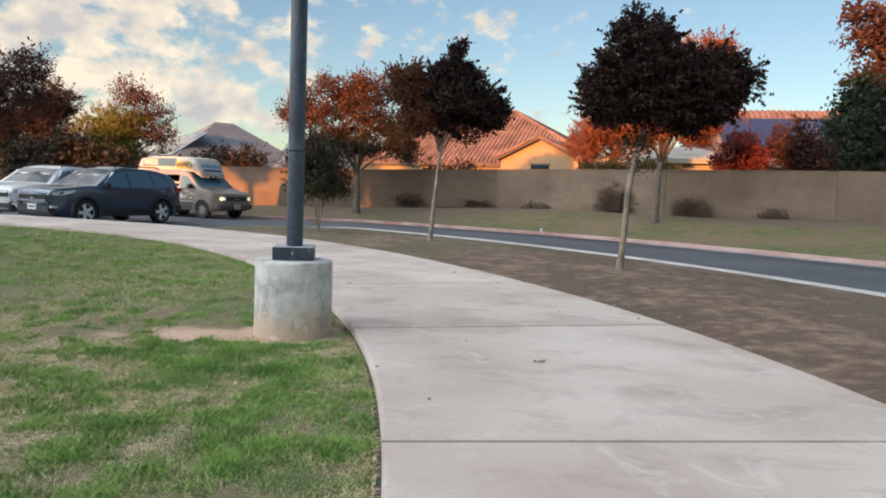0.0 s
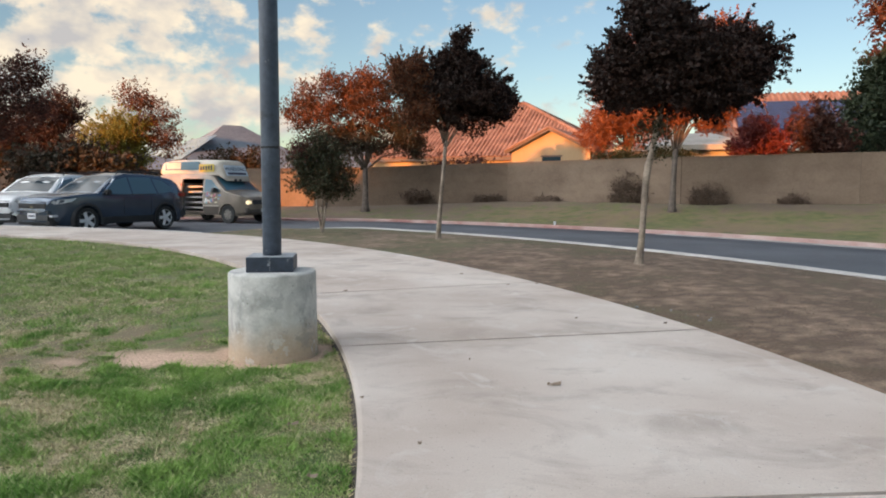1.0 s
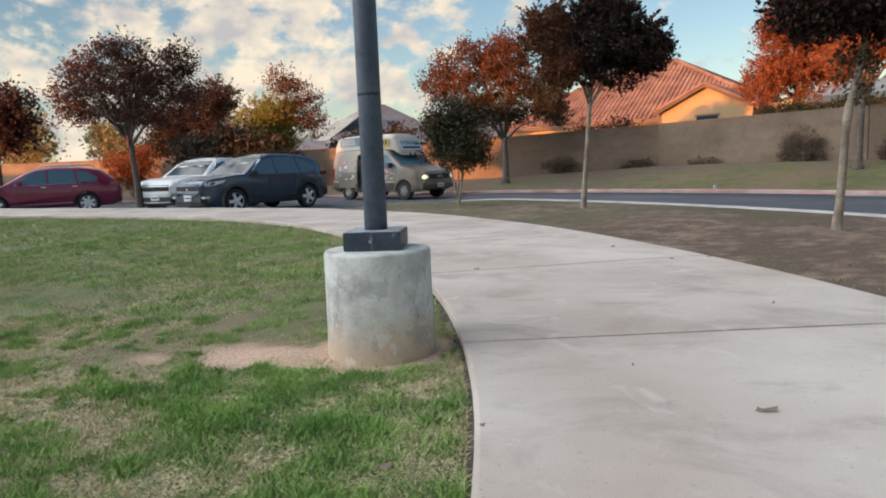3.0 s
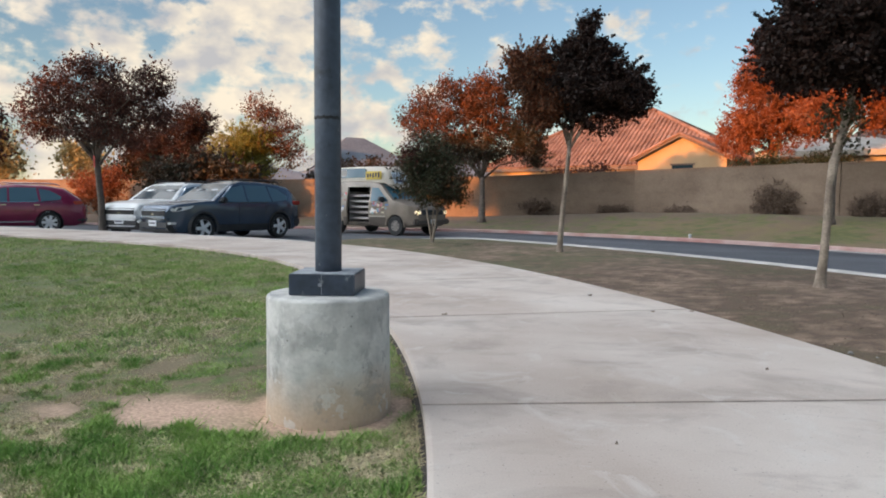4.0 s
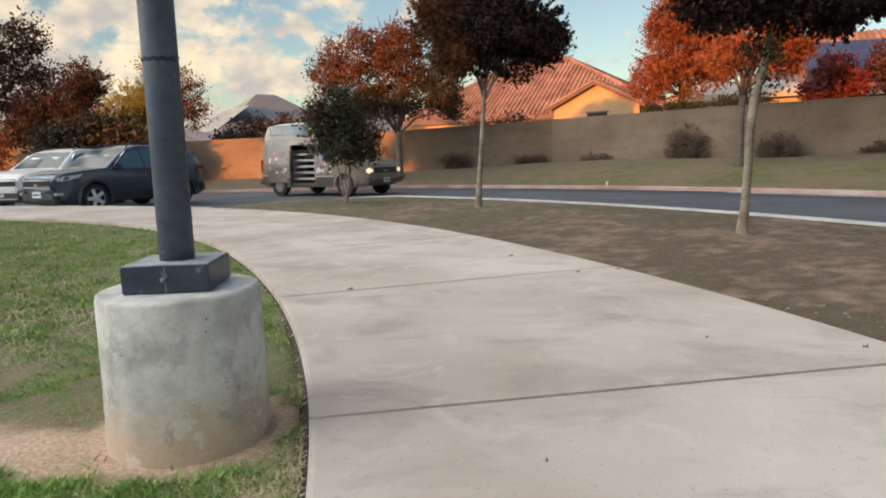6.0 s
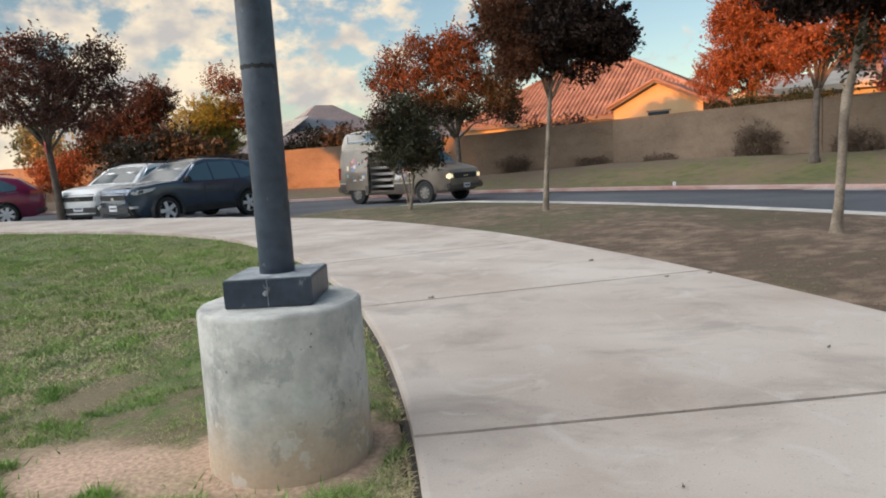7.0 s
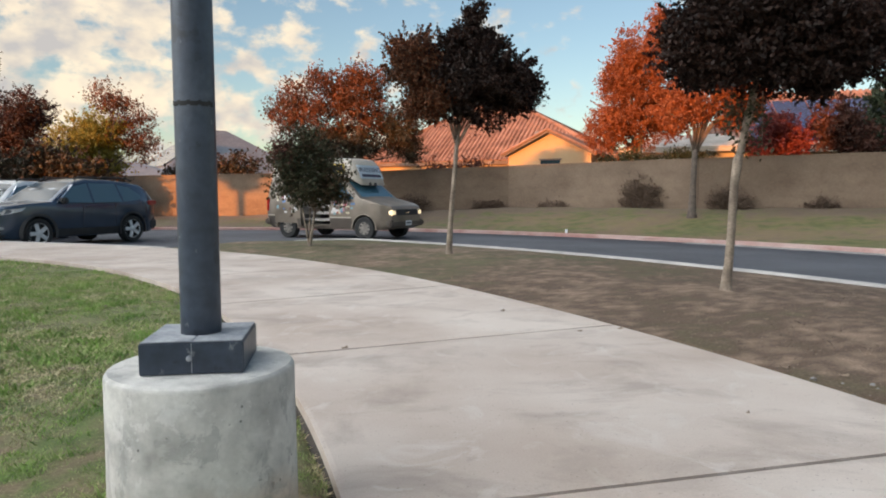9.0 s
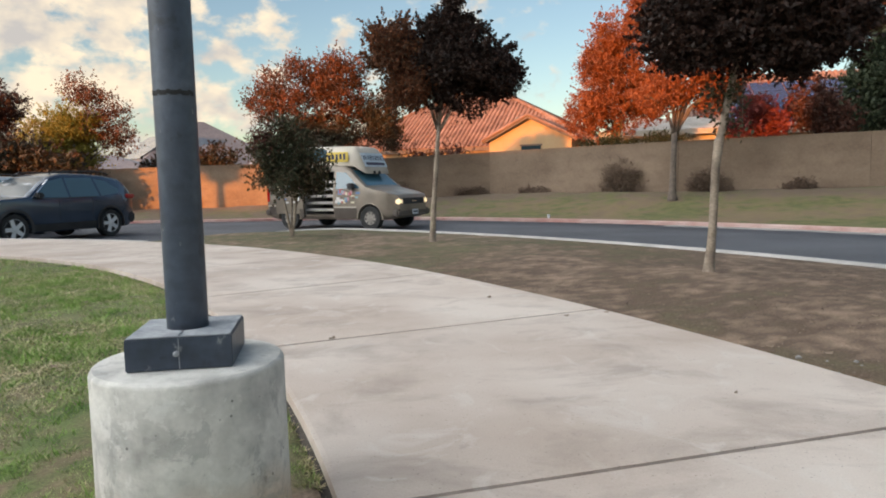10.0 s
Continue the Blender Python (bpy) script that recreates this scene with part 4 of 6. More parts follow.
tree("dark green evergreen tree behind the wall", 19.7, 31.0, 0.3,
     [(0, 0, 0, 0.2), (0, 0, 1.5, 0.17), (0, 0, 2.6, 0.14)],
     [(0, 0, 3.4, 2.0, 1.6, 1.5), (0.1, 0, 4.8, 1.5, 1.3, 1.3), (0.0, 0, 6.0, 0.8, 0.8, 0.9), (-1.2, 0, 2.6, 1.0, 1.0, 0.8), (1.6, 0, 3.4, 1.3, 1.2, 1.4)],
     12000, 0.10, 0.26, L_GREEN, M_DARKBARK, 19)
tree("tall brown-leaved tree behind the wall", 22.9, 33.2, 0.3,
     [(0, 0, 0, 0.25), (0, 0, 2.5, 0.22), (-0.2, 0, 5, 0.18)],
     [(0, 0, 7.5, 2.2, 1.9, 2.2), (-1.2, 0, 9.2, 1.6, 1.4, 1.2), (0.6, 0, 10.2, 1.8, 1.6, 1.4), (-1.0, 0, 6.2, 1.4, 1.2, 1.1), (-2.3, 0, 10.0, 0.8, 0.7, 0.4)],
     9000, 0.12, 0.30, L_MAROON, M_DARKBARK, 20)
# trees round the parking area
tree("maroon-leaved tree beside the parking area", -12.33, 19.52, -0.10,
     [(0, 0, 0, 0.10), (-0.03, 0, 0.8, 0.09), (-0.10, 0, 1.6, 0.085), (-0.14, 0, 2.1, 0.085)],
     [(-0.7, 0, 3.55, 1.7, 1.4, 0.75), (0.9, 0, 3.7, 1.25, 1.1, 0.75), (-1.9, 0, 3.1, 0.8, 0.8, 0.55), (-0.2, 0, 4.5, 1.1, 1.0, 0.55), (1.7, 0, 4.3, 0.6, 0.6, 0.45), (0.2, 0, 2.8, 1.4, 1.2, 0.45), (1.9, 0, 3.2, 0.6, 0.7, 0.4), (-1.4, 0, 4.2, 0.7, 0.7, 0.5)],
     25000, 0.038, 0.115, L_MAROON, M_DARKBARK, 21, limbs=20)
tree("dark maroon tree at the back of the parking area", -20.6, 36.6, -0.5,
     [(0, 0, 0, 0.11), (0, 0, 1.0, 0.10), (0, 0, 2.0, 0.09)],
     [(0, 0, 4.5, 2.2, 1.9, 1.5), (1.0, 0, 5.6, 1.35, 1.2, 1.1), (-1.9, 0, 4.0, 1.7, 1.5, 1.25), (1.2, 0, 3.4, 1.3, 1.2, 1.0)],
     30000, 0.055, 0.18, L_PLUM, M_DARKBARK, 22)
tree("yellow and pink autumn tree behind the wall", -15.75, 36.2, 0.0,
     [(0, 0, 0, 0.13), (0, 0, 0.9, 0.12), (0, 0, 1.6, 0.11)],
     [(-1.05, 0, 3.4, 1.5, 1.4, 1.4), (0.0, 0, 4.1, 1.3, 1.3, 1.15), (-0.3, 0, 2.4, 1.5, 1.4, 0.8)],
     26000, 0.052, 0.18, L_YELLOW, M_DARKBARK, 23, limbs=14,
     more=[([(1.4, 0, 4.4, 1.15, 1.1, 1.25), (0.35, 0, 5.6, 1.15, 1.0, 0.8), (2.0, 0, 3.2, 0.9, 0.9, 0.8)], 6500, L_RUST, "thin pinkish-red upper leaves")])
bush("orange sunlit bush beyond the parking area", -22.3, 32.5, -0.3, [(0, 0, 1.4, 1.3, 1.0, 0.9), (0.6, 0, 2.1, 0.9, 0.8, 0.7), (-0.8, 0, 1.9, 0.8, 0.8, 0.6)], 5200, 0.06, 0.2, L_ORANGE, 24)
bush("low dark olive hedge behind the parked cars", -14.2, 32.9, -0.2, [(0, 0, 1.0, 1.4, 0.7, 0.9)], 3500, 0.08, 0.2, L_OLIVE, 71, name="hedge")
bush("tall dark hedge behind the orange bush", -23.6, 36.6, -0.3, [(0, 0, 1.6, 2.6, 0.9, 1.5), (2.6, 0, 2.0, 2.0, 0.9, 1.6), (0.6, 0, 3.0, 1.6, 0.9, 0.9)], 12000, 0.09, 0.24, L_OLIVE, 72, name="hedge")
bush("dark olive hedge beyond the parking area", -17.0, 32.6, -0.3, [(0, 0, 1.6, 2.0, 0.9, 1.5), (2.2, 0, 1.6, 1.5, 0.9, 1.4), (-1.9, 0, 1.7, 1.5, 0.9, 1.5), (0.8, 0, 2.6, 1.3, 0.9, 0.8)], 14000, 0.09, 0.22, L_OLIVE, 25, name="hedge")
tree("dark maroon tree at the far end of the parking area", -23.5, 25.6, -0.3,
     [(0, 0, 0, 0.12), (0, 0, 1.0, 0.11), (0, 0, 1.9, 0.10)],
     [(0, 0, 3.4, 1.9, 1.6, 1.2), (0.8, 0, 4.3, 1.2, 1.1, 0.8), (-1.2, 0, 4.1, 1.2, 1.1, 0.9)],
     9000, 0.08, 0.2, L_MAROON, M_DARKBARK, 26)
# unseen tree, placed so that its trunk and crown shade the sunlit wall
tree("slender street tree whose shadow falls on the block wall", -22.5, 15.6, -0.3,
     [(0, 0, 0, 0.17), (0, 0, 1.5, 0.16), (0, 0, 3.0, 0.15), (0, 0, 3.9, 0.14)],
     [(0.0, 0, 4.7, 0.75, 0.75, 0.55), (0.55, 0, 5.3, 0.7, 0.7, 0.6), (-0.55, 0, 5.3, 0.7, 0.7, 0.6), (0, 0, 6.0, 1.2, 1.2, 0.7)],
     9000, 0.07, 0.2, L_MAROON, M_DARKBARK, 29, limbs=10)
for k, (bx, by, s) in enumerate(((-34, 46, 1.0), (-39, 43, 1.25), (-44, 47, 1.1), (-29.5, 48, 0.8), (-50, 44, 1.3))):
    tree("pale sunlit tree in the distance", bx, by, -0.4, [(0, 0, 0, 0.14 * s), (0, 0, 1.0, 0.12 * s), (0, 0, 2.0 * s, 0.1 * s)],
         [(0, 0, 3.6 * s, 1.9 * s, 1.5 * s, 1.5 * s), (1.2 * s, 0, 2.6 * s, 1.2 * s, 1.0, 1.0 * s), (-1.0 * s, 0, 4.6 * s, 1.1 * s, 1.0, 0.9 * s)],
         3200, 0.13, 0.3, L_PALE, M_DARKBARK, 30 + k, limbs=7)
bush("dark bushes behind the wall before the grey house", -11.6, 39.0, 0.0, [(0, 0, 1.9, 1.5, 1.0, 1.2), (1.6, 0, 2.2, 1.1, 1.0, 1.0), (-1.6, 0, 1.6, 1.0, 0.9, 0.9)], 6000, 0.09, 0.22, L_OLIVE, 27)
bush("brown bare bushes behind the wall", 2.2, 38.0, 0.2, [(0, 0, 1.9, 1.2, 0.8, 0.8), (-1.6, 0, 1.7, 0.9, 0.8, 0.7)], 1800, 0.08, 0.24, L_MAROON, 28)
# dry scrub at the wall's foot
for k, (bx, by, w, h, n) in enumerate(((-0.6, 33.9, 0.9, 0.75, 2400), (2.9, 33.85, 0.8, 0.5, 2600), (5.6, 32.4, 0.95, 0.40, 2600), (8.55, 29.75, 1.05, 1.55, 4200), (11.2, 27.75, 0.95, 1.05, 3000), (14.0, 26.5, 0.7, 0.6, 2600))):
    turn = -40 if 4 < bx < 10.4 else (-24 if bx > 10.4 else 0)
    b = bush("dry brown scrub against the wall", bx, by, 0.2, [(0, 0, h * 0.45, w * 0.75, 0.24, h * 0.52), (w * 0.4, 0, h * 0.35, w * 0.5, 0.2, h * 0.4), (-w * 0.45, 0, h * 0.4, w * 0.45, 0.2, h * 0.42)], n, 0.034, 0.11, L_SCRUB, 60 + k, name="scrub")
    b.matrix_world = pose(bx, by, 0.25, 0, 0, turn)



# ---- vehicles ----
def curve(points, x):
    """A smoothed reading of a line of (x, z), x falling or rising."""
    pts = sorted(points)
    if x <= pts[0][0]:
        return pts[0][1]
    for (a, p), (b, q) in zip(pts, pts[1:]):
        if x <= b:
            return p + (q - p) * (x - a) / (b - a)
    return pts[-1][1]


class Shape:
    """A vehicle body in numbers: x forward, y to its left."""

    def __init__(self, length, width, height, belt, top, axles, wheel, low=0.24, tumble=0.24, nose=0.16, tail=0.10, arch=0.05):
        self.length, self.width, self.height, self.belt, self.top = length, width, height, belt, top
        self.axles, self.wheel, self.low, self.tumble, self.nose, self.tail, self.arch = axles, wheel, low, tumble, nose, tail, arch

    def roof(self, x):
        return curve(self.top, x)

    def half(self, x, z):
        u = x / (self.length / 2)
        end = 1 - (self.nose if u > 0 else self.tail) * abs(u) ** 6 - (0.12 if u > 0 else 0.05) * max(0.0, abs(u) - 0.86) / 0.14
        if z > self.belt:
            side = 1 - self.tumble * (z - self.belt) / (self.height - self.belt)
        else:
            v = (self.belt - z) / max(0.1, self.belt - self.low)
            side = 1 + 0.015 * math.sin(math.pi * v) - 0.06 * v ** 3
        return self.width / 2 * end * side

    def under(self, x):
        z = self.low + 0.10 * smooth((abs(x) - self.length / 2 + 0.35) / 0.35)
        for a in self.axles:
            r = self.wheel + self.arch
            if abs(x - a) < r:
                z = max(z, self.wheel + math.sqrt(r * r - (x - a) ** 2))
        return z

    def stations(self):
        xs = set(np.linspace(-self.length / 2, self.length / 2, 47).round(4))
        for a in self.axles:
            r = self.wheel + self.arch
            xs |= {round(a + r * math.cos(k), 4) for k in np.linspace(0.0, math.pi, 15)}
            xs |= {round(a + r + 0.002, 4), round(a - r - 0.002, 4)}
        xs |= {round(p[0], 4) for p in self.top}
        return sorted(x for x in xs if abs(x) <= self.length / 2)

    def body(self, hole=None):
        """The painted shell; hole: (x0, x1, z0, z1) left open on its right side."""
        bm = bmesh.new()
        rings, marks = [], []
        xs = self.stations()
        if hole:
            xs = sorted(set(xs) | {hole[0], hole[1]})
        for x in xs:
            zb, zt = self.under(x), self.roof(x)
            zs = [zb + f * (zt - zb) for f in (0.0, 0.04, 0.16, 0.3, 0.45, 0.6, 0.75, 0.88, 0.955)]
            if hole:
                zs = sorted(zs[:1] + [min(max(hole[2], zb + 0.01), zt - 0.02), min(max(hole[3], zb + 0.02), zt - 0.01)] + zs[2:5] + zs[6:])
            side = [(self.half(x, z), z) for z in zs]
            yt = self.half(x, zt)
            side += [(yt * 0.955, zb + 0.985 * (zt - zb)), (yt * 0.86, zt), (yt * 0.45, zt + 0.012)]
            ring = [(0, zb)] + side + [(0, zt + 0.016)] + [(-y, z) for y, z in reversed(side)]
            rings.append([bm.verts.new((x, y, z)) for y, z in ring])
        n = len(rings[0])
        for a, b in zip(rings, rings[1:]):
            for k in range(n):
                q = (a[k], a[(k + 1) % n], b[(k + 1) % n], b[k])
                if hole:
                    c = sum((v.co for v in q), Vector()) / 4
                    if c.y < -0.5 and hole[0] < c.x < hole[1] and hole[2] < c.z < hole[3]:
                        continue
                bm.faces.new(q)
        bm.faces.new(rings[0]), bm.faces.new(list(reversed(rings[-1])))
        return bm

    def side(self, poly, s, lift=0.004, thick=0.0, steps=4):
        """A panel on the side s (1 left, -1 right): a four-cornered or longer polygon of (x, z), laid on the shell."""
        bm = bmesh.new()
        fine = []
        for (x0, z0), (x1, z1) in zip(poly, poly[1:] + poly[:1]):
            fine += [(x0 + (x1 - x0) * k / steps, z0 + (z1 - z0) * k / steps) for k in range(steps)]
        cx, cz = sum(p[0] for p in fine) / len(fine), sum(p[1] for p in fine) / len(fine)
        rim = [bm.verts.new((x, s * (self.half(x, z) + lift), z)) for x, z in fine]
        mid = bm.verts.new((cx, s * (self.half(cx, cz) + lift), cz))
        back = [bm.verts.new((x, s * (self.half(x, z) - 0.012), z)) for x, z in fine]
        for k in range(len(rim)):
            j = (k + 1) % len(rim)
            bm.faces.new((rim[k], rim[j], mid))
            bm.faces.new((rim[k], back[k], back[j], rim[j]))
        return bm

    def over(self, x0, x1, inset=0.80, lift=0.006, n=6):
        """A pane laid on the upper profile between two lengths (windscreens, sunroofs)."""
        bm = bmesh.new()
        rows = []
        for i in range(n + 1):
            x = x0 + (x1 - x0) * i / n
            z = self.roof(x)
            y = self.half(x, z) * inset
            rows.append([bm.verts.new((x, y * f, z + lift + 0.016 * (1 - abs(f)))) for f in (-1, -0.5, 0, 0.5, 1)])
        for a, b in zip(rows, rows[1:]):
            for k in range(4):
                bm.faces.new((a[k], a[k + 1], b[k + 1], b[k]))
        return bm


def wheel(parent, x, y, r, width, rim_material, spokes=5, hub=0.64):
    """A wheel with tyre, rim and spokes; it turns about its own y."""
    w = new("wheel")
    w.parent = parent
    w.matrix_local = pose(x, y, r)
    h = width / 2
    part("tyre", lathe([(r * hub, -h * 0.9), (r * 0.93, -h), (r, -h * 0.7), (r, h * 0.7), (r * 0.93, h), (r * hub, h * 0.9)], 30, "y", False), M_TYRE, w, soft=False)
    bm = lathe([(r * hub * 0.98, -h * 0.86), (r * hub, -h * 0.93), (r * hub * 0.9, -h * 0.9), (r * hub * 0.86, -h * 0.4), (r * hub * 0.86, h * 0.4), (r * hub * 0.9, h * 0.9), (r * hub, h * 0.93), (r * hub * 0.98, h * 0.86)], 30, "y", False)
    merge(bm, lathe([(r * hub * 0.9, -0.006), (r * hub * 0.9, 0.006)], 30, "y"))
    part("rim_barrel", bm, M_CLAD, w)
    s = 1 if y > 0 else -1
    bm = bmesh.new()
    ro = r * hub
    for k in range(spokes):
        a = 2 * math.pi * k / spokes
        b = bmesh.new()
        box(b, 0.02, ro * 0.97, s * h * 0.74 - 0.012, s * h * 0.74 + 0.012, -ro * 0.17, ro * 0.17)
        bmesh.ops.transform(b, matrix=Matrix.Rotation(a, 4, "Y"), verts=b.verts)
        merge(bm, b)
    ring = bmesh.new()
    m = 30
    vs = [[ring.verts.new((rr * math.cos(2 * math.pi * k / m), s * (h * 0.80 + dd), rr * math.sin(2 * math.pi * k / m))) for k in range(m)] for rr, dd in ((ro * 1.0, -0.01), (ro * 1.0, 0.012), (ro * 0.88, 0.006), (ro * 0.86, -0.02))]
    for p, q in zip(vs, vs[1:]):
        for k in range(m):
            ring.faces.new((p[k], p[(k + 1) % m], q[(k + 1) % m], q[k]))
    merge(bm, ring)
    merge(bm, lathe([(ro * 0.24, s * (h * 0.74 - 0.02)), (ro * 0.24, s * (h * 0.74 + 0.02)), (ro * 0.16, s * (h * 0.74 + 0.026))], 14, "y"))
    part("rim", bm, rim_material, w)
    return w


def suv(label, m, paint, low_clad=True, cut=0, rim=None, red=False):
    """A parked mid-size sport utility car."""
    car = thing("suv", label, "car", m, group="parked cars")
    L, W, H = (4.52, 1.855, 1.66) if not red else (4.80, 1.90, 1.66)
    a0, a1 = L / 2 - 0.90, L / 2 - 0.90 - (2.69 if not red else 2.82)
    if red:
        top = [(L / 2, 0.72), (L / 2 - 0.10, 0.86), (L / 2 - 0.75, 1.00), (L / 2 - 1.15, 1.07), (0.62, 1.44), (0.25, 1.60), (-0.35, 1.66), (-1.10, 1.63), (-1.75, 1.52), (-2.05, 1.30), (-2.28, 1.12), (-L / 2, 0.92)]
    else:
        top = [(L / 2, 0.66), (L / 2 - 0.03, 0.82), (L / 2 - 0.10, 0.95), (L / 2 - 0.22, 1.00), (L / 2 - 0.70, 1.06), (1.00, 1.10), (0.56, 1.40), (0.24, 1.575), (-0.12, 1.65), (-0.7, 1.645), (-1.30, 1.60), (-1.82, 1.515), (-1.95, 1.43), (-2.19, 1.12), (-L / 2 + 0.03, 1.03), (-L / 2, 0.85)]
    s = Shape(L, W, H, 1.02, top, (a0, a1), 0.355, 0.24, 0.26, 0.34, 0.18)
    part("body", s.body(), paint, car, soft=True)
    xb = 1.04 if not red else L / 2 - 1.12
    part("windscreen", s.over(0.28, xb - 0.06, 0.83), M_CLEARISH, car, "dark windscreen")
    part("rear_window", s.over(-2.10, -1.80, 0.74), M_GLASS, car)
    for side in (1, -1):
        part("front_side_window", s.side([(0.86, 1.085), (0.34, 1.46), (-0.08, 1.545), (-0.10, 1.06)], side), M_GLASS, car)
        part("rear_side_window", s.side([(-0.17, 1.06), (-0.14, 1.545), (-0.92, 1.545), (-1.02, 1.07)], side), M_GLASS, car)
        part("quarter_window", s.side([(-1.09, 1.075), (-1.00, 1.51), (-1.34, 1.45), (-1.70, 1.24), (-1.66, 1.13)], side), M_GLASS, car)
        if low_clad:
            part("sill_cladding", s.side([(a0 - 0.44, 0.27), (a0 - 0.46, 0.44), (a1 + 0.46, 0.44), (a1 + 0.44, 0.27)], side, 0.012), M_CLAD, car)
        else:
            part("chrome_sill", s.side([(a0 - 0.46, 0.34), (a0 - 0.46, 0.39), (a1 + 0.46, 0.41), (a1 + 0.46, 0.36)], side, 0.012), M_CHROME, car)
        for a in (a0, a1):
            bm = bmesh.new()
            r0, r1 = 0.405, 0.465 if low_clad else 0.418
            ks = np.linspace(-0.28, math.pi + 0.28, 22)
            p = [bm.verts.new((a + r0 * math.cos(k), side * (s.half(a, 0.6) + 0.012), 0.355 + r0 * math.sin(k))) for k in ks]
            q = [bm.verts.new((a + r1 * math.cos(k), side * (s.half(a + r1 * math.cos(k), 0.7) + 0.010), 0.355 + r1 * math.sin(k))) for k in ks]
            i = [bm.verts.new((a + r0 * math.cos(k), side * (s.half(a, 0.6) - 0.25), 0.355 + r0 * math.sin(k))) for k in ks]
            for k in range(len(ks) - 1):
                bm.faces.new((p[k], p[k + 1], q[k + 1], q[k]))
                bm.faces.new((p[k], i[k], i[k + 1], p[k + 1]))
            part("wheel_arch", bm, M_CLAD, car)
            wheel(car, a, side * (W / 2 - 0.115), 0.355, 0.225, rim or M_ALLOY, 5 if not red else 7, 0.76)
        part("mirror", boxed(0.62, 0.80, side * 0.93 - 0.09, side * 0.93 + 0.09, 1.05, 1.19, bevel=0.035), paint if red else M_CLAD, car)
        part("headlight", boxed(L / 2 - 0.46, L / 2 - 0.10, side * (W / 2 - 0.36) - 0.16, side * (W / 2 - 0.36) + 0.13, 0.80, 0.90, bevel=0.03), M_LAMP, car)
        part("headlight_wing", s.side([(L / 2 - 0.16, 0.80), (L / 2 - 0.20, 0.915), (L / 2 - 0.62, 0.965), (L / 2 - 0.52, 0.88)], side, 0.008), M_LAMP, car)
        part("window_trim", s.side([(0.90, 1.075), (0.34, 1.50), (0.30, 1.50), (0.86, 1.07)], side, 0.010, steps=1), M_CHROME, car)
        part("window_trim", s.side([(0.90, 1.030), (0.90, 1.048), (-1.70, 1.075), (-1.70, 1.055)], side, 0.006), M_CLAD if not red else M_CHROME, car)
        part("shoulder_crease", s.side([(a0 - 0.5, 0.885), (a0 - 0.5, 0.895), (a1 + 0.2, 0.905), (a1 + 0.2, 0.895)], side, 0.010), paint, car)
        part("fog_light", boxed(L / 2 - 0.20, L / 2 - 0.012, side * 0.66 - 0.07, side * 0.66 + 0.07, 0.47, 0.53, bevel=0.015), M_LAMP, car)
        part("tail_light", boxed(-L / 2 + 0.06, -L / 2 + 0.34, side * (W / 2 - 0.16) - 0.13, side * (W / 2 - 0.16) + 0.135, 0.98, 1.10, bevel=0.03), M_TAIL, car)
        part("roof_rail", tube([(0.15, side * 0.60, 1.62), (0.05, side * 0.60, 1.70), (-1.4, side * 0.60, 1.70), (-1.55, side * 0.60, 1.64)], [0.018] * 4, 8), M_CLAD if not red else M_CHROME, car)
        for x in (0.02, -0.95):
            part("door_handle", boxed(x - 0.10, x + 0.08, side * (W / 2 + 0.012) - 0.012, side * (W / 2 + 0.012) + 0.012, 0.945, 0.975, bevel=0.008), paint if not red else M_CHROME, car)
            part("door_seam", s.side([(x + 0.17, 0.46), (x + 0.17, 1.04), (x + 0.162, 1.04), (x + 0.162, 0.46)], side, 0.002), M_TYRE, car)
    grille = part("grille", boxed(L / 2 - 0.24, L / 2 + 0.008, -0.56, 0.56, 0.64, 0.87, bevel=0.05), M_TYRE, car)
    for k in range(3):
        part("grille_bar", boxed(L / 2 + 0.004, L / 2 + 0.014, -0.52, 0.52, 0.695 + 0.045 * k, 0.703 + 0.045 * k), M_CHROME if red else M_CLAD, grille)
    part("bumper_lip", boxed(L / 2 - 0.20, L / 2 + 0.020, -0.62, 0.62, 0.575, 0.635, bevel=0.025), paint, car)
    part("lower_grille", boxed(L / 2 - 0.20, L / 2 + 0.012, -0.64, 0.64, 0.34, 0.56, bevel=0.04), M_CLAD, car)
    if low_clad:
        part("front_bumper", boxed(L / 2 - 0.30, L / 2 - 0.005, -0.70, 0.70, 0.26, 0.40, bevel=0.05), M_CLAD, car)
        part("rear_bumper", boxed(-L / 2 - 0.01, -L / 2 + 0.30, -0.83, 0.83, 0.32, 0.62, bevel=0.06), M_CLAD, car)
    else:
        part("rear_bumper", boxed(-L / 2 - 0.01, -L / 2 + 0.30, -0.83, 0.83, 0.34, 0.52, bevel=0.06), M_CLAD, car)
    plate = part("number_plate", boxed(L / 2 + 0.012, L / 2 + 0.026, -0.16, 0.16, 0.42, 0.57, bevel=0.004), M_PLATE, car)
    part("plate_bar", boxed(L / 2 + 0.0265, L / 2 + 0.029, -0.12, 0.12, 0.475, 0.515), M_INK, plate)
    part("rear_plate", boxed(-L / 2 - 0.012, -L / 2 + 0.03, -0.16, 0.16, 0.80, 0.95), M_PLATE, car)
    part("badge", boxed(L / 2 + 0.012, L / 2 + 0.022, -0.06, 0.06, 0.70, 0.755, bevel=0.004), M_CHROME, car)
    return car


def stall(th, r, turn=0.0):
    """A car's pose in a stall facing the path: r is the middle of the car."""
    x, y = polar(r, th)
    return pose(x, y, road_z(r), 0, 0, th + 180 + turn)


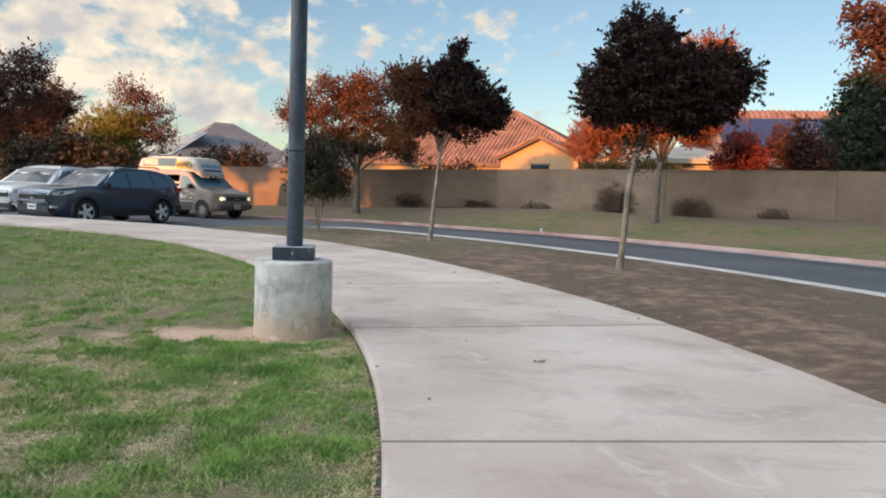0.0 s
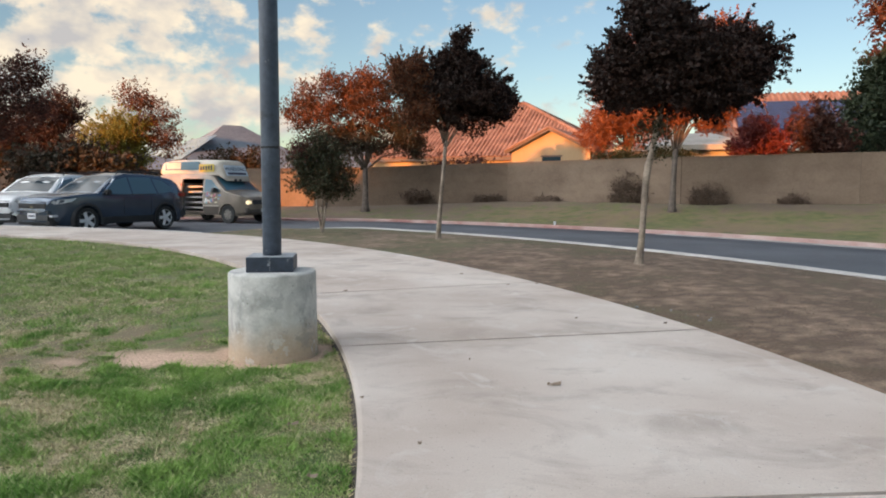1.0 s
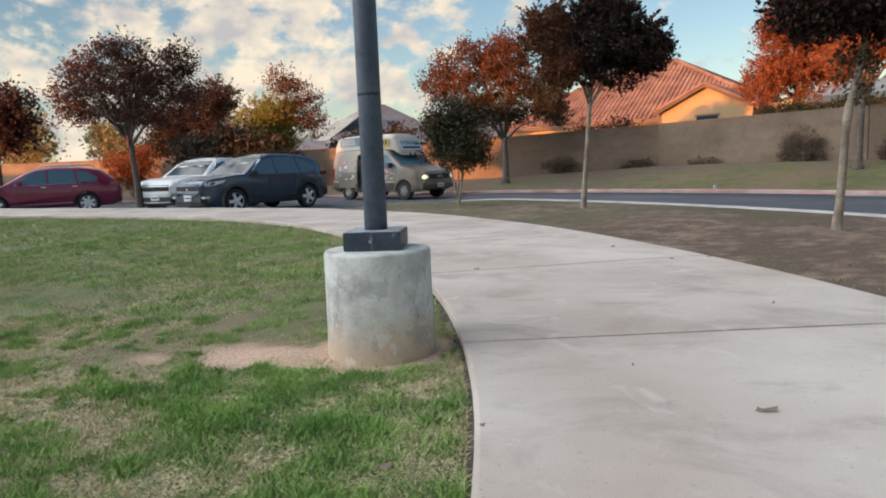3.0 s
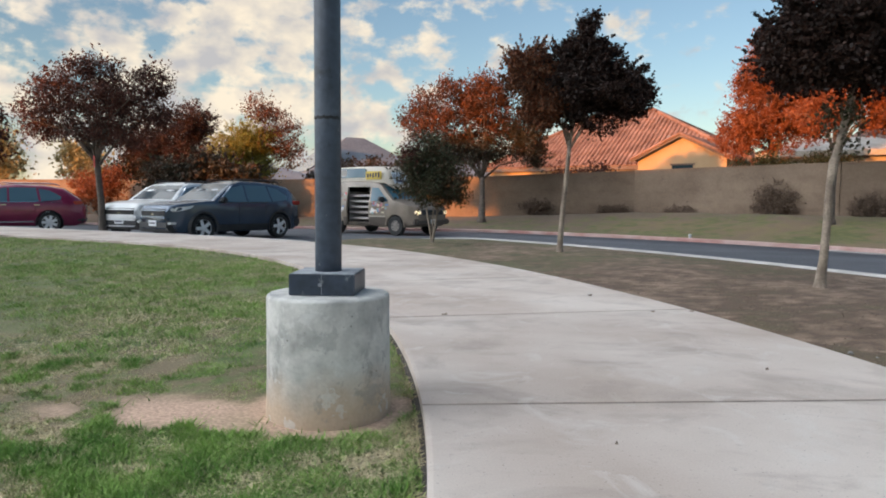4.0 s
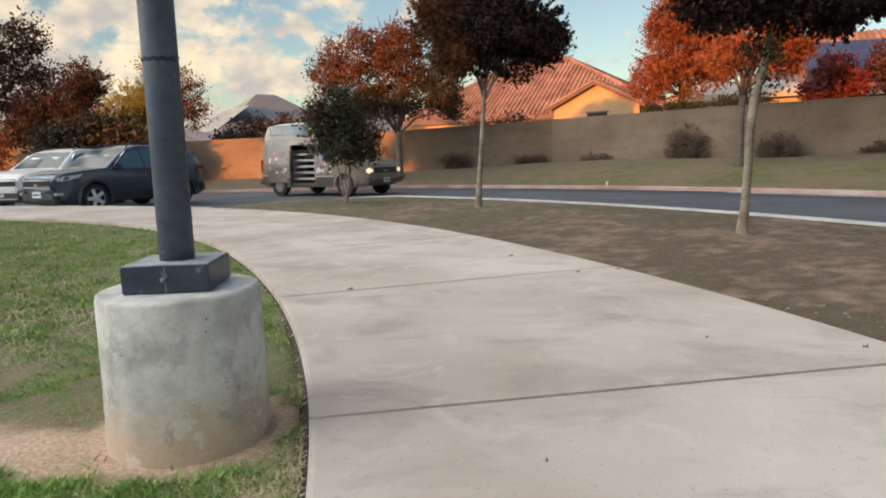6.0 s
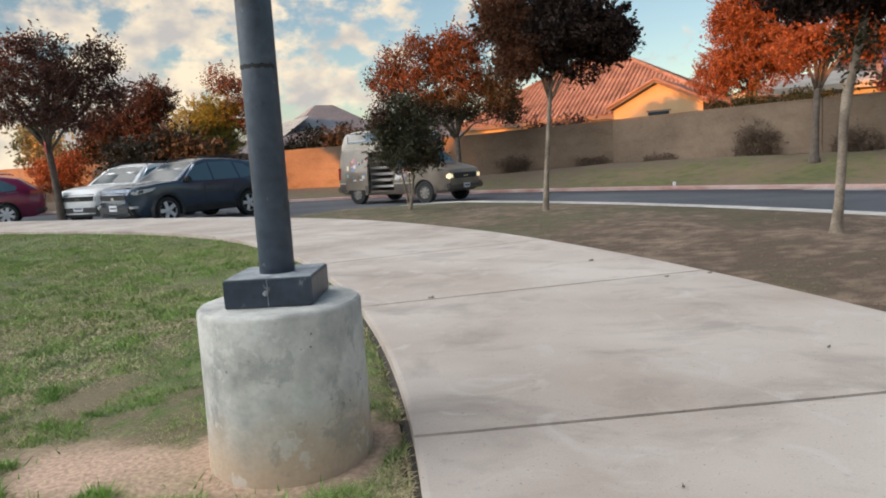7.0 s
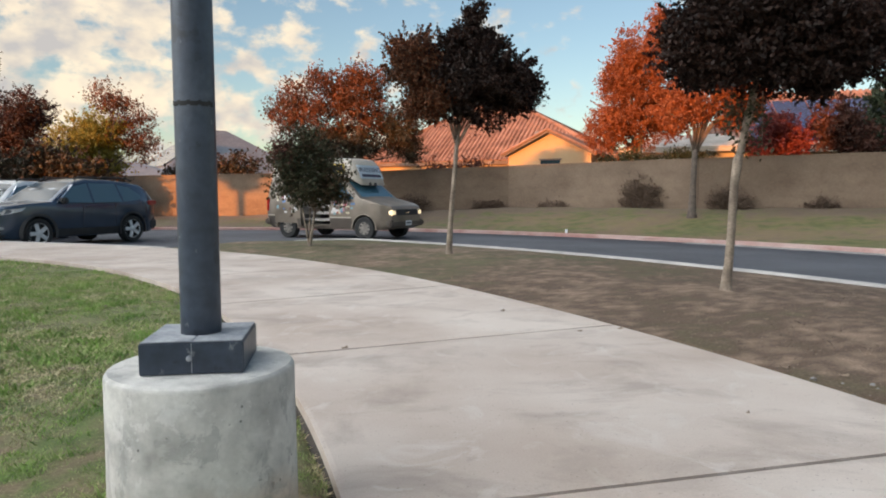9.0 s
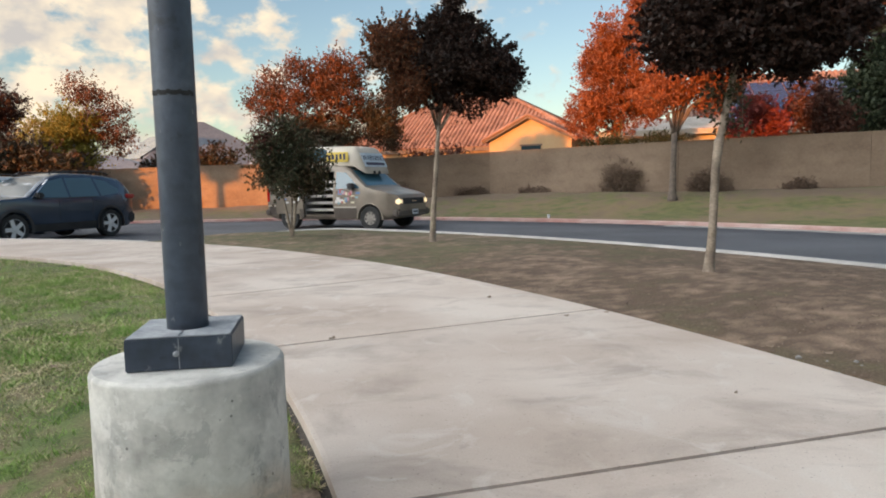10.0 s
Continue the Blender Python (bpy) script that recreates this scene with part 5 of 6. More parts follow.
suv("slate grey sport utility car with black cladding, parked", pose(-9.0, 20.35, road_z(19.75), 0, 0, 247), M_GREYPAINT)
suv("white sport utility car parked nose to the path", stall(82.2, 20.6), M_WHITEPAINT)
suv("dark red crossover car with chrome trim, parked", pose(-18.3, 22.5, -0.32, 0, 0, 216), M_REDPAINT, low_clad=False, red=True)
suv("black sport utility car at the far end of the parking area", pose(-23.6, 28.5, -0.34, 0, 0, 222), M_BLACKPAINT)


def build_van():
    van = thing("van", "weathered tan camper van with high top and open sliding door", "van")
    L, W, H = 4.55, 1.94, 1.90
    a0, a1 = 1.42, -1.40
    top = [(L / 2, 0.80), (L / 2 - 0.05, 0.97), (1.95, 1.05), (1.42, 1.17), (1.30, 1.20), (0.72, 1.70), (0.55, 1.80), (0.1, 1.86), (-1.0, 1.88), (-2.10, 1.86), (-2.22, 1.72), (-L / 2, 1.10)]
    s = Shape(L, W, H, 1.10, top, (a0, a1), 0.34, 0.30, 0.16, 0.14, 0.05, 0.055)
    hole = (-0.82, 0.20, 0.44, 1.66)
    part("body", s.body(hole), M_VANPAINT, van, soft=True)
    part("windscreen", s.over(0.66, 1.26, 0.86), M_BLUEGLASS, van, "windscreen with a blue sky reflection in its colour")
    part("floor", boxed(-1.9, 0.9, -0.86, 0.86, 0.40, 0.435), M_DARK, van)
    part("inner_wall", boxed(-1.9, 0.6, 0.70, 0.78, 0.436, 1.70), M_DARK, van)
    part("bulkhead", boxed(0.60, 0.63, -0.80, 0.69, 0.436, 1.68), M_DARK, van)
    part("rear_bulkhead", boxed(-1.5, -1.47, -0.84, 0.69, 0.436, 1.68), M_DARK, van)
    rack = part("storage_rack", boxed(-1.0, -0.97, -0.72, 0.3, 0.437, 1.5), M_SHELF, van, "pale storage rack seen through the doorway")
    for k in range(5):
        z = 0.52 + 0.20 * k
        part("shelf", boxed(-0.965, 0.14, -0.70, -0.20, z, z + 0.075, bevel=0.008), M_SHELF, rack)
    part("sliding_door", s.side([(-0.84, 0.46), (-0.84, 1.66), (-1.86, 1.66), (-1.86, 0.46)], -1, 0.055), M_VANPAINT, van, "open sliding door slid back along the side")
    for side in (1, -1):
        part("front_side_window", s.side([(1.10, 1.17), (0.60, 1.62), (0.28, 1.64), (0.28, 1.16)], side), M_GLASS, van)
        if side == 1:
            part("rear_side_window", s.side([(0.10, 1.17), (0.10, 1.62), (-0.80, 1.62), (-0.80, 1.17)], side), M_GLASS, van)
        part("lower_panel", s.side([(a0 - 0.42, 0.33), (a0 - 0.42, 0.62), (0.22, 0.62), (0.22, 0.33)], side, 0.006), M_VANLOW, van, "brown lower body band")
        part("lower_panel", s.side([(a1 + 0.43, 0.36), (a1 + 0.43, 0.60), (-0.83, 0.60), (-0.83, 0.36)], side, 0.012 if side == 1 else 0.064), M_VANLOW, van)
        part("lower_panel", s.side([(a1 - 0.42, 0.42), (a1 - 0.42, 0.66), (-2.22, 0.66), (-2.22, 0.42)], side, 0.006), M_VANLOW, van)
        part("trim_strip", s.side([(a0 - 0.44, 0.63), (a0 - 0.44, 0.665), (0.22, 0.665), (0.22, 0.63)], side, 0.014), M_HIGHTOP, van)
        part("trim_strip", s.side([(a1 - 0.40, 0.67), (a1 - 0.40, 0.71), (-2.24, 0.71), (-2.24, 0.67)], side, 0.014), M_HIGHTOP, van)
        part("mirror", boxed(0.80, 0.96, side * 1.06 - 0.10, side * 1.06 + 0.10, 1.14, 1.32, bevel=0.03), M_CLAD, van)
        part("mirror_arm", boxed(0.86, 0.91, side * 0.94 - 0.05, side * 0.94 + 0.05, 1.18, 1.22), M_CLAD, van)
        part("headlight", boxed(L / 2 - 0.22, L / 2 + 0.010, side * 0.70 - 0.10, side * 0.70 + 0.10, 0.71, 0.87, bevel=0.03), M_LIT, van, "headlight shining yellowish white")
        part("tail_light", boxed(-L / 2 - 0.01, -L / 2 + 0.12, side * 0.84 - 0.07, side * 0.84 + 0.07, 0.80, 1.20, bevel=0.02), M_TAIL, van)
        for a in (a0, a1):
            bm = bmesh.new()
            r0, r1 = 0.395, 0.440
            ks = np.linspace(-0.1, math.pi + 0.1, 20)
            p = [bm.verts.new((a + r0 * math.cos(k), side * (s.half(a, 0.6) + 0.016), 0.34 + r0 * math.sin(k))) for k in ks]
            q = [bm.verts.new((a + r1 * math.cos(k), side * (s.half(a, 0.7) + 0.004), 0.34 + r1 * math.sin(k))) for k in ks]
            i = [bm.verts.new((a + r0 * math.cos(k), side * (s.half(a, 0.6) - 0.24), 0.34 + r0 * math.sin(k))) for k in ks]
            for k in range(len(ks) - 1):
                bm.faces.new((p[k], p[k + 1], q[k + 1], q[k]))
                bm.faces.new((p[k], i[k], i[k + 1], p[k + 1]))
            part("wheel_arch", bm, M_VANPAINT, van)
    part("grille", boxed(L / 2 - 0.10, L / 2 + 0.014, -0.56, 0.56, 0.70, 0.88, bevel=0.015), M_CLAD, van)
    part("badge", boxed(L / 2 + 0.014, L / 2 + 0.022, -0.12, 0.12, 0.77, 0.81), M_CHROME, van)
    part("front_bumper", boxed(L / 2 - 0.16, L / 2 + 0.045, -0.92, 0.92, 0.38, 0.58, bevel=0.05), M_VANLOW, van)
    part("rear_bumper", boxed(-L / 2 - 0.10, -L / 2 + 0.14, -0.92, 0.92, 0.40, 0.58, bevel=0.04), M_VANLOW, van)
    plate = part("number_plate", boxed(L / 2 + 0.047, L / 2 + 0.057, -0.16, 0.16, 0.42, 0.56), M_PLATE, van)
    part("plate_bar", boxed(L / 2 + 0.0575, L / 2 + 0.060, -0.12, 0.12, 0.47, 0.51), M_INK, plate)
    # high top: a cap that tapers to the front
    bm = bmesh.new()
    rings = []
    for x, z0, z1, y in ((1.10, 1.58, 1.68, 0.62), (0.95, 1.68, 2.00, 0.69), (0.79, 1.78, 2.29, 0.72), (0.68, 1.80, 2.35, 0.735), (0.35, 1.82, 2.37, 0.75), (-0.6, 1.82, 2.39, 0.755), (-1.7, 1.82, 2.37, 0.75), (-2.12, 1.80, 2.31, 0.73), (-2.24, 1.78, 2.1, 0.71)):
        h = z1 - z0
        prof = [(y, z0), (y * 1.0, z0 + 0.15 * h), (y * 0.96, z0 + 0.6 * h), (y * 0.88, z0 + 0.9 * h), (y * 0.72, z1), (0, z1 + 0.02)]
        rings.append([bm.verts.new((x, py, pz)) for py, pz in prof + [(-py, pz) for py, pz in reversed(prof[:-1])]])
    for a, b in zip(rings, rings[1:]):
        for k in range(len(a) - 1):
            bm.faces.new((a[k], a[k + 1], b[k + 1], b[k]))
    bm.faces.new(rings[0]), bm.faces.new(rings[-1])
    cap = part("high_top", bm, M_HIGHTOP, van, "cream fibreglass high top", soft=True)
    for side in (1, -1):
        bm = bmesh.new()
        pts = [(-0.15, 1.99), (-0.15, 2.26), (-0.25, 2.31), (-1.80, 2.31), (-1.92, 2.24), (-1.92, 1.99)]
        f = [bm.verts.new((x, side * (0.766 - 0.10 * (z - 1.92)), z)) for x, z in pts]
        g = [bm.verts.new((x, side * 0.68, z)) for x, z in pts]
        bm.faces.new(f)
        for k in range(6):
            bm.faces.new((f[k], g[k], g[(k + 1) % 6], f[(k + 1) % 6]))
        part("side_window", bm, M_GLASS, cap)
        part("window_curtain", boxed(-1.86, -1.1, side * 0.742 - 0.012, side * 0.742 + 0.012, 2.0, 2.28), M_SHELF, cap)
        part("yellow_sign", boxed(-0.12, 0.62, side * 0.765 - 0.012, side * 0.765 + 0.012, 1.92, 2.20, bevel=0.004), M_SIGNYEL, cap, "yellow sign with dark marks")
        for k in range(5):
            part("sign_bar", boxed(-0.06 + 0.13 * k, 0.02 + 0.13 * k, side * 0.780 - 0.002, side * 0.780 + 0.002, 1.98 + 0.02 * (k % 2), 2.12 + 0.01 * k), M_INK, cap)
    # the sign on the slanted front of the high top
    tilt = Matrix.Translation((1.085, 0, 1.71)) @ Matrix.Rotation(radians(-25), 4, "Y")
    sg = part("warning_sign", boxed(0.012, 0.026, -0.58, 0.58, 0.06, 0.50, bevel=0.004), M_SIGNBLUE, cap, "pale blue warning sign with dark letters")
    sg.matrix_local = tilt
    txt = bpy.data.curves.new("warning_text", "FONT")
    txt.body, txt.size, txt.align_x, txt.extrude = "WARNING", 0.235, "CENTER", 0.002
    txt.materials.append(M_INK)
    to = new("warning_text", txt)
    to.parent = sg
    to.matrix_local = Matrix(((0, 0, 1, 0.029), (1, 0, 0, 0), (0, 1, 0, 0.26), (0, 0, 0, 1)))
    part("sign_bar", boxed(0.0265, 0.0285, -0.48, 0.48, 0.11, 0.20), M_INK, sg)
    for k in (-0.16, 0.10):
        part("roof_camera", boxed(1.03, 1.12, k - 0.06, k + 0.06, 1.56, 1.66, bevel=0.015), M_CLAD, van)
    # stickers on the doors and side
    rng = random.Random(5)
    for k in range(58):
        door = k % 2 == 0
        x = rng.uniform(-1.78, -0.94) if door else rng.uniform(0.26, 0.98)
        z = rng.uniform(0.74, 1.42) if door else rng.uniform(0.70, 1.06)
        w, h = rng.uniform(0.05, 0.14), rng.uniform(0.04, 0.11)
        part("sticker", s.side([(x, z), (x, z + h), (x + w, z + h), (x + w, z)], -1, (0.058 if door else 0.004) + 0.0006 * (k % 5), steps=1), STICKERS[k % 7], van)
    wheels = [wheel(van, a, side * 0.86, 0.34, 0.21, M_STEELRIM, 8, 0.60) for a in (a0, a1) for side in (-1, 1)]
    return van, wheels


VAN, VAN_WHEELS = build_van()


# ---- houses ----
def roof_slope(h, a, b, c, d, material, ribs=True, label="", pitch=0.34, rib=0.055, thick=0.10):
    """A tiled roof plane: a-b along the eave, d-c along the ridge; ribs of barrel tile run down it."""
    a, b, c, d = (Vector(p) for p in (a, b, c, d))
    bm = bmesh.new()
    up = (b - a).cross(d - a).normalized()
    if up.z < 0:
        up = -up
    vs = [bm.verts.new(p) for p in (a, b, c, d)] + [bm.verts.new(p - up * thick) for p in (a, b, c, d)]
    for f in ((0, 1, 2, 3), (7, 6, 5, 4), (0, 4, 5, 1), (1, 5, 6, 2), (2, 6, 7, 3), (3, 7, 4, 0)):
        bm.faces.new([vs[i] for i in f])
    plane = part("roof", bm, material, h, label)
    if not ribs:
        return plane
    ex = (b - a).normalized()
    down = (a - d) - ex * (a - d).dot(ex)
    down.normalize()
    poly = [((p - a).dot(ex), (p - a).dot(-down)) for p in (a, b, c, d)]
    lo, hi = min(p[0] for p in poly), max(p[0] for p in poly)
    for i in range(int((hi - lo) / pitch)):
        u = lo + (i + 0.5) * pitch
        cut = []
        for (u0, v0), (u1, v1) in zip(poly, poly[1:] + poly[:1]):
            if (u0 - u) * (u1 - u) < 0:
                cut.append(v0 + (v1 - v0) * (u - u0) / (u1 - u0))
        if len(cut) < 2 or max(cut) - min(cut) < 0.3:
            continue
        v0, v1 = min(cut), max(cut)
        rb = bmesh.new()
        rows = max(1, int((v1 - v0) / 1.6))
        ring = []
        for k in range(rows):
            # each course laps over the one below it
            for v, sc in ((v0 + (v1 - v0) * k / rows, 1.15), (v0 + (v1 - v0) * (k + 1) / rows, 0.90)):
                base = a + ex * u - down * v
                ring.append([rb.verts.new(base + ex * (pitch * 0.36 * sc * math.cos(t)) + up * (0.003 + rib * 1.6 * sc * math.sin(t))) for t in (0, 0.8, 1.57, 2.34, math.pi)])
        for p, q in zip(ring, ring[1:]):
            for k in range(4):
                rb.faces.new((p[k], p[k + 1], q[k + 1], q[k]))
        rb.faces.new(ring[0]), rb.faces.new(ring[-1])
        part("roof_tile", rb, material, plane)
    return plane


def solid(points, depth):
    """A flat polygon given thickness along depth."""
    bm = bmesh.new()
    f = [bm.verts.new(p) for p in points]
    g = [bm.verts.new(Vector(p) + Vector(depth)) for p in points]
    bm.faces.new(f), bm.faces.new(list(reversed(g)))
    for k in range(len(f)):
        j = (k + 1) % len(f)
        bm.faces.new((f[k], g[k], g[j], f[j]))
    return bm


def build_gable_house():
    """Peach stucco house with a terracotta hip roof and a front gable; local -y is its front."""
    h = thing("house", "peach stucco house with terracotta tile roof and front gable", "house", pose(7.72, 47.4, 0.3, 0, 0, HOUSE_TURN))
    g = 2.75                                           # half width of the gable wing
    apex, eave = 4.92, 3.55
    part("wall", boxed(-16.0, 3.6, 3.2, 18, -1.0, 3.3), M_STUCCO, h)
    part("gable_wall", solid([(-g, 0, -1.0), (g, 0, -1.0), (g, 0, eave - 0.1), (0, 0, apex - 0.14), (-g, 0, eave - 0.1)], (0, 3.3, 0)), M_STUCCO, h, "peach stucco gable wall")
    o = 0.42
    sl = (apex - eave) / g
    for s in (-1, 1):
        roof_slope(h, (s * (g + 0.4), -o, apex - sl * (g + 0.4)), (s * (g + 0.4), 7.0, apex - sl * (g + 0.4)), (0, 7.0, apex), (0, -o, apex), M_TILE)
        part("barge_board", solid([(s * (g + 0.4), -o, apex - sl * (g + 0.4) - 0.24), (s * (g + 0.4), -o, apex - sl * (g + 0.4) - 0.02), (0, -o, apex - 0.02), (0, -o, apex - 0.24)], (0, 0.06, 0)), M_FASCIA, h)
        for k in range(11):
            p0 = Vector((s * (g + 0.4) * (1 - k / 11), -o, apex - sl * (g + 0.4) * (1 - k / 11)))
            p1 = Vector((s * (g + 0.4) * (1 - (k + 1) / 11), -o, apex - sl * (g + 0.4) * (1 - (k + 1) / 11)))
            part("rake_tile", tube([p0, p1], [0.10, 0.085], 8), M_TILE, h)
    win = part("window", boxed(-0.55, 0.75, -0.04, 0.06, 2.0, 2.92), M_CLEARISH, h)
    part("window_frame", boxed(-0.65, 0.85, -0.06, 0.03, 2.922, 3.02), M_FASCIA, win)
    # main hip roof
    e, r, ym = 3.15, 7.9, 10.5
    x0, x1, rx0, rx1, y0, y1 = -16.4, 4.0, -9.5, -5.2, 2.8, 18.4
    roof_slope(h, (x0, y0, e), (x1, y0, e), (rx1, ym, r), (rx0, ym, r), M_TILE, True, "terracotta barrel tile roof")
    roof_slope(h, (x1, y0, e), (x1, y1, e), (rx1, ym + 0.001, r), (rx1, ym, r), M_TILE)
    roof_slope(h, (x0, y1, e), (x0, y0, e), (rx0, ym, r), (rx0, ym + 0.001, r), M_TILE, False)
    roof_slope(h, (x1, y1, e), (x0, y1, e), (rx0, ym, r), (rx1, ym, r), M_TILE, False)
    for p, q in (((x1, y0, e), (rx1, ym, r)), ((x0, y0, e), (rx0, ym, r)), ((rx0, ym, r), (rx1, ym, r)), ((x1, y1, e), (rx1, ym, r))):
        part("ridge_tile", tube([Vector(p) + Vector((0, 0, 0.06)), Vector(q) + Vector((0, 0, 0.06))], [0.15, 0.15], 8), M_TILE, h)
    part("fascia", boxed(x0, -g - 0.5, y0 - 0.06, y0 + 0.02, e - 0.28, e - 0.03), M_FASCIA, h)
    v = part("roof_vent", boxed(-2.6, -1.9, 5.6, 6.3, 4.9, 5.36, bevel=0.05), M_GREYROOF, h, "grey metal roof vent")
    v.matrix_local = pose(0, 0, 0.0)
    return h


HOUSE_TURN = -24.0
build_gable_house()


def hip_house(label, m, w, d, e, r, ridge, roof_mat, wall_mat, panels=()):
    h = thing("house", label, "house", m)
    part("wall", boxed(-w / 2 + 0.5, w / 2 - 0.5, -d / 2 + 0.5, d / 2 - 0.5, -1.0, e), wall_mat, h)
    a, b = -ridge / 2, ridge / 2
    ribs = roof_mat is M_TILE
    roof_slope(h, (-w / 2, -d / 2, e), (w / 2, -d / 2, e), (b, 0, r), (a, 0, r), roof_mat, ribs)
    roof_slope(h, (w / 2, d / 2, e), (-w / 2, d / 2, e), (a, 0, r), (b, 0, r), roof_mat, False)
    roof_slope(h, (w / 2, -d / 2, e), (w / 2, d / 2, e), (b, 0.001, r), (b, 0, r), roof_mat, False)
    roof_slope(h, (-w / 2, d / 2, e), (-w / 2, -d / 2, e), (a, 0, r), (a, 0.001, r), roof_mat, False)
    part("fascia", boxed(-w / 2, w / 2, -d / 2 - 0.05, -d / 2 + 0.03, e - 0.28, e - 0.02), M_TRIM, h)
    part("fascia", boxed(-w / 2 - 0.05, -w / 2 + 0.03, -d / 2, d / 2, e - 0.28, e - 0.02), M_TRIM, h)
    for face, u0, u1, v0, v1, nu, nv in panels:
        # panels lie on the front or left slope
        for i in range(nu):
            for k in range(nv):
                ua, ub = u0 + (u1 - u0) * (i + 0.02) / nu, u0 + (u1 - u0) * (i + 0.98) / nu
                va, vb = v0 + (v1 - v0) * (k + 0.02) / nv, v0 + (v1 - v0) * (k + 0.98) / nv
                pts = []
                for u, v in ((ua, va), (ub, va), (ub, vb), (ua, vb)):
                    z = e + (r - e) * v + 0.16
                    if face == "front":
                        pts.append((u, -d / 2 + d / 2 * v, z))
                    else:
                        pts.append((-w / 2 + (w - ridge) / 2 * v, u, z))
                part("solar_panel", solid(pts, (0, 0, -0.05)), M_SOLAR, h)
    return h


hip_house("grey-roofed house with solar panels, far behind the wall", pose(-22.2, 73.0, 0, 0, 0, 38), 15.0, 13.0, 3.0, 7.6, 2.0, M_GREYROOF, M_TRIM,
          [("left", -4.6, 4.4, 0.12, 0.66, 6, 4)])
hip_house("second grey-roofed house behind the wall", pose(-12.6, 76.0, 0, 0, 0, 30), 13.0, 11.0, 2.9, 6.5, 3.0, M_GREYROOF, M_TRIM)
hip_house("white-eaved house low behind the wall", pose(-26.5, 58.0, -0.5, 0, 0, 10), 13.0, 9.0, 2.9, 4.2, 5.0, M_GREYROOF, M_TRIM)
hip_house("terracotta-roofed house with a solar array behind the wall", pose(24.0, 44.5, 0.3, 0, 0, -14), 17.0, 13.0, 3.2, 6.9, 9.0, M_TILE, M_STUCCO,
          [("front", -5.2, 2.2, 0.06, 0.78, 4, 4)])
hip_house("low cream house between the autumn trees", pose(14.6, 41.0, 0.3, 0, 0, -20), 7.0, 8.0, 3.1, 4.0, 3.0, M_CREAMROOF, M_TRIM)


# ---- unseen block behind the camera, added to keep the evening sun off the lawn ----
def build_sun_block():
    h = thing("hall", "unseen stepped stucco block added to shade the lawn", "building")
    q0, q1, tan = -30.0, -46.0, math.tan(radians(SUN_EL))
    def at(p, q, z):
        return (q * SUN_DIR[0] + p * SUN_DIR[1], q * SUN_DIR[1] - p * SUN_DIR[0], z)
    line = [(-48.0, 2.3), (-23.0, 2.3), (-21.6, 5.7), (-5.2, 6.0), (-4.6, 11.0), (3.0, 11.0), (3.6, 6.0), (40.0, 6.0)]
    for (pa, za), (pb, zb) in zip(line, line[1:]):
        za, zb = za - q0 * tan, zb - q0 * tan
        pts = [at(pa, q0, -0.7), at(pb, q0, -0.7), at(pb, q0, zb), at(pa, q0, za)]
        dq = Vector(at(0, q1, 0)) - Vector(at(0, q0, 0))
        part("hall_wing", solid(pts, dq), M_STUCCO, h)


build_sun_block()


# ---- litter on the path and lawn ----
def leaf_on_ground(x, y, z, size, turn, material, label):
    bm = bmesh.new()
    n = 9
    c = bm.verts.new((0, 0, 0.010))
    rim = []
    for k in range(n):
        a = 2 * math.pi * k / n
        r = size * (1.0 if k % 2 == 0 else 0.55) * (0.75 + 0.35 * math.cos(a))
        rim.append(bm.verts.new((r * math.cos(a), 0.6 * r * math.sin(a), 0.004 + 0.012 * (k % 3 == 0))))
    for k in range(n):
        bm.faces.new((c, rim[k], rim[(k + 1) % n]))
    ob = part("fallen_leaf", bm, material)
    ob.matrix_world = pose(x, y, z, 0, 0, turn)
    return tagged(ob, label, "leaf", "fallen leaves")


for x, y, s, a in ((1.549, 4.119, 0.055, 20), (1.159, 8.576, 0.05, 80), (0.62, 3.87, 0.014, 10), (1.933, 7.807, 0.028, 40), (1.62, 7.72, 0.022, 10), (0.02, 7.2, 0.04, 70), (2.62, 5.72, 0.022, 30), (0.92, 3.3, 0.012, 0), (2.0, 5.9, 0.014, 50), (1.15, 4.6, 0.012, 90)):
    leaf_on_ground(x, y, 0.0, s, a, L_FALLEN, "dry brown leaf fallen on the concrete path")
for x, y, s, a in ((0.358, 3.572, 0.036, 30), (0.05, 2.44, 0.028, 80), (0.55, 3.05, 0.03, 0), (-0.9, 3.2, 0.03, 40), (-1.5, 6.8, 0.035, 10), (-2.4, 9.0, 0.04, 60)):
    leaf_on_ground(x, y, LAWN_Z + 0.03, s, a, L_FALLEN, "dry pale leaf fallen on the grass")
rng = random.Random(3)
for k in range(46):
    th, r = rng.uniform(4, 50), rng.uniform(PATH_OUT + 0.05, KERB_NEAR - 0.3)
    x, y = polar(r, th)
    u = (r - PATH_OUT) / (KERB_NEAR - PATH_OUT)
    leaf_on_ground(x, y, -0.03 - 0.075 * u + 0.05 * math.sin(math.pi * u) + 0.01, rng.uniform(0.02, 0.045), rng.uniform(0, 360), L_FALLEN, "dry leaf lying on the bare soil")
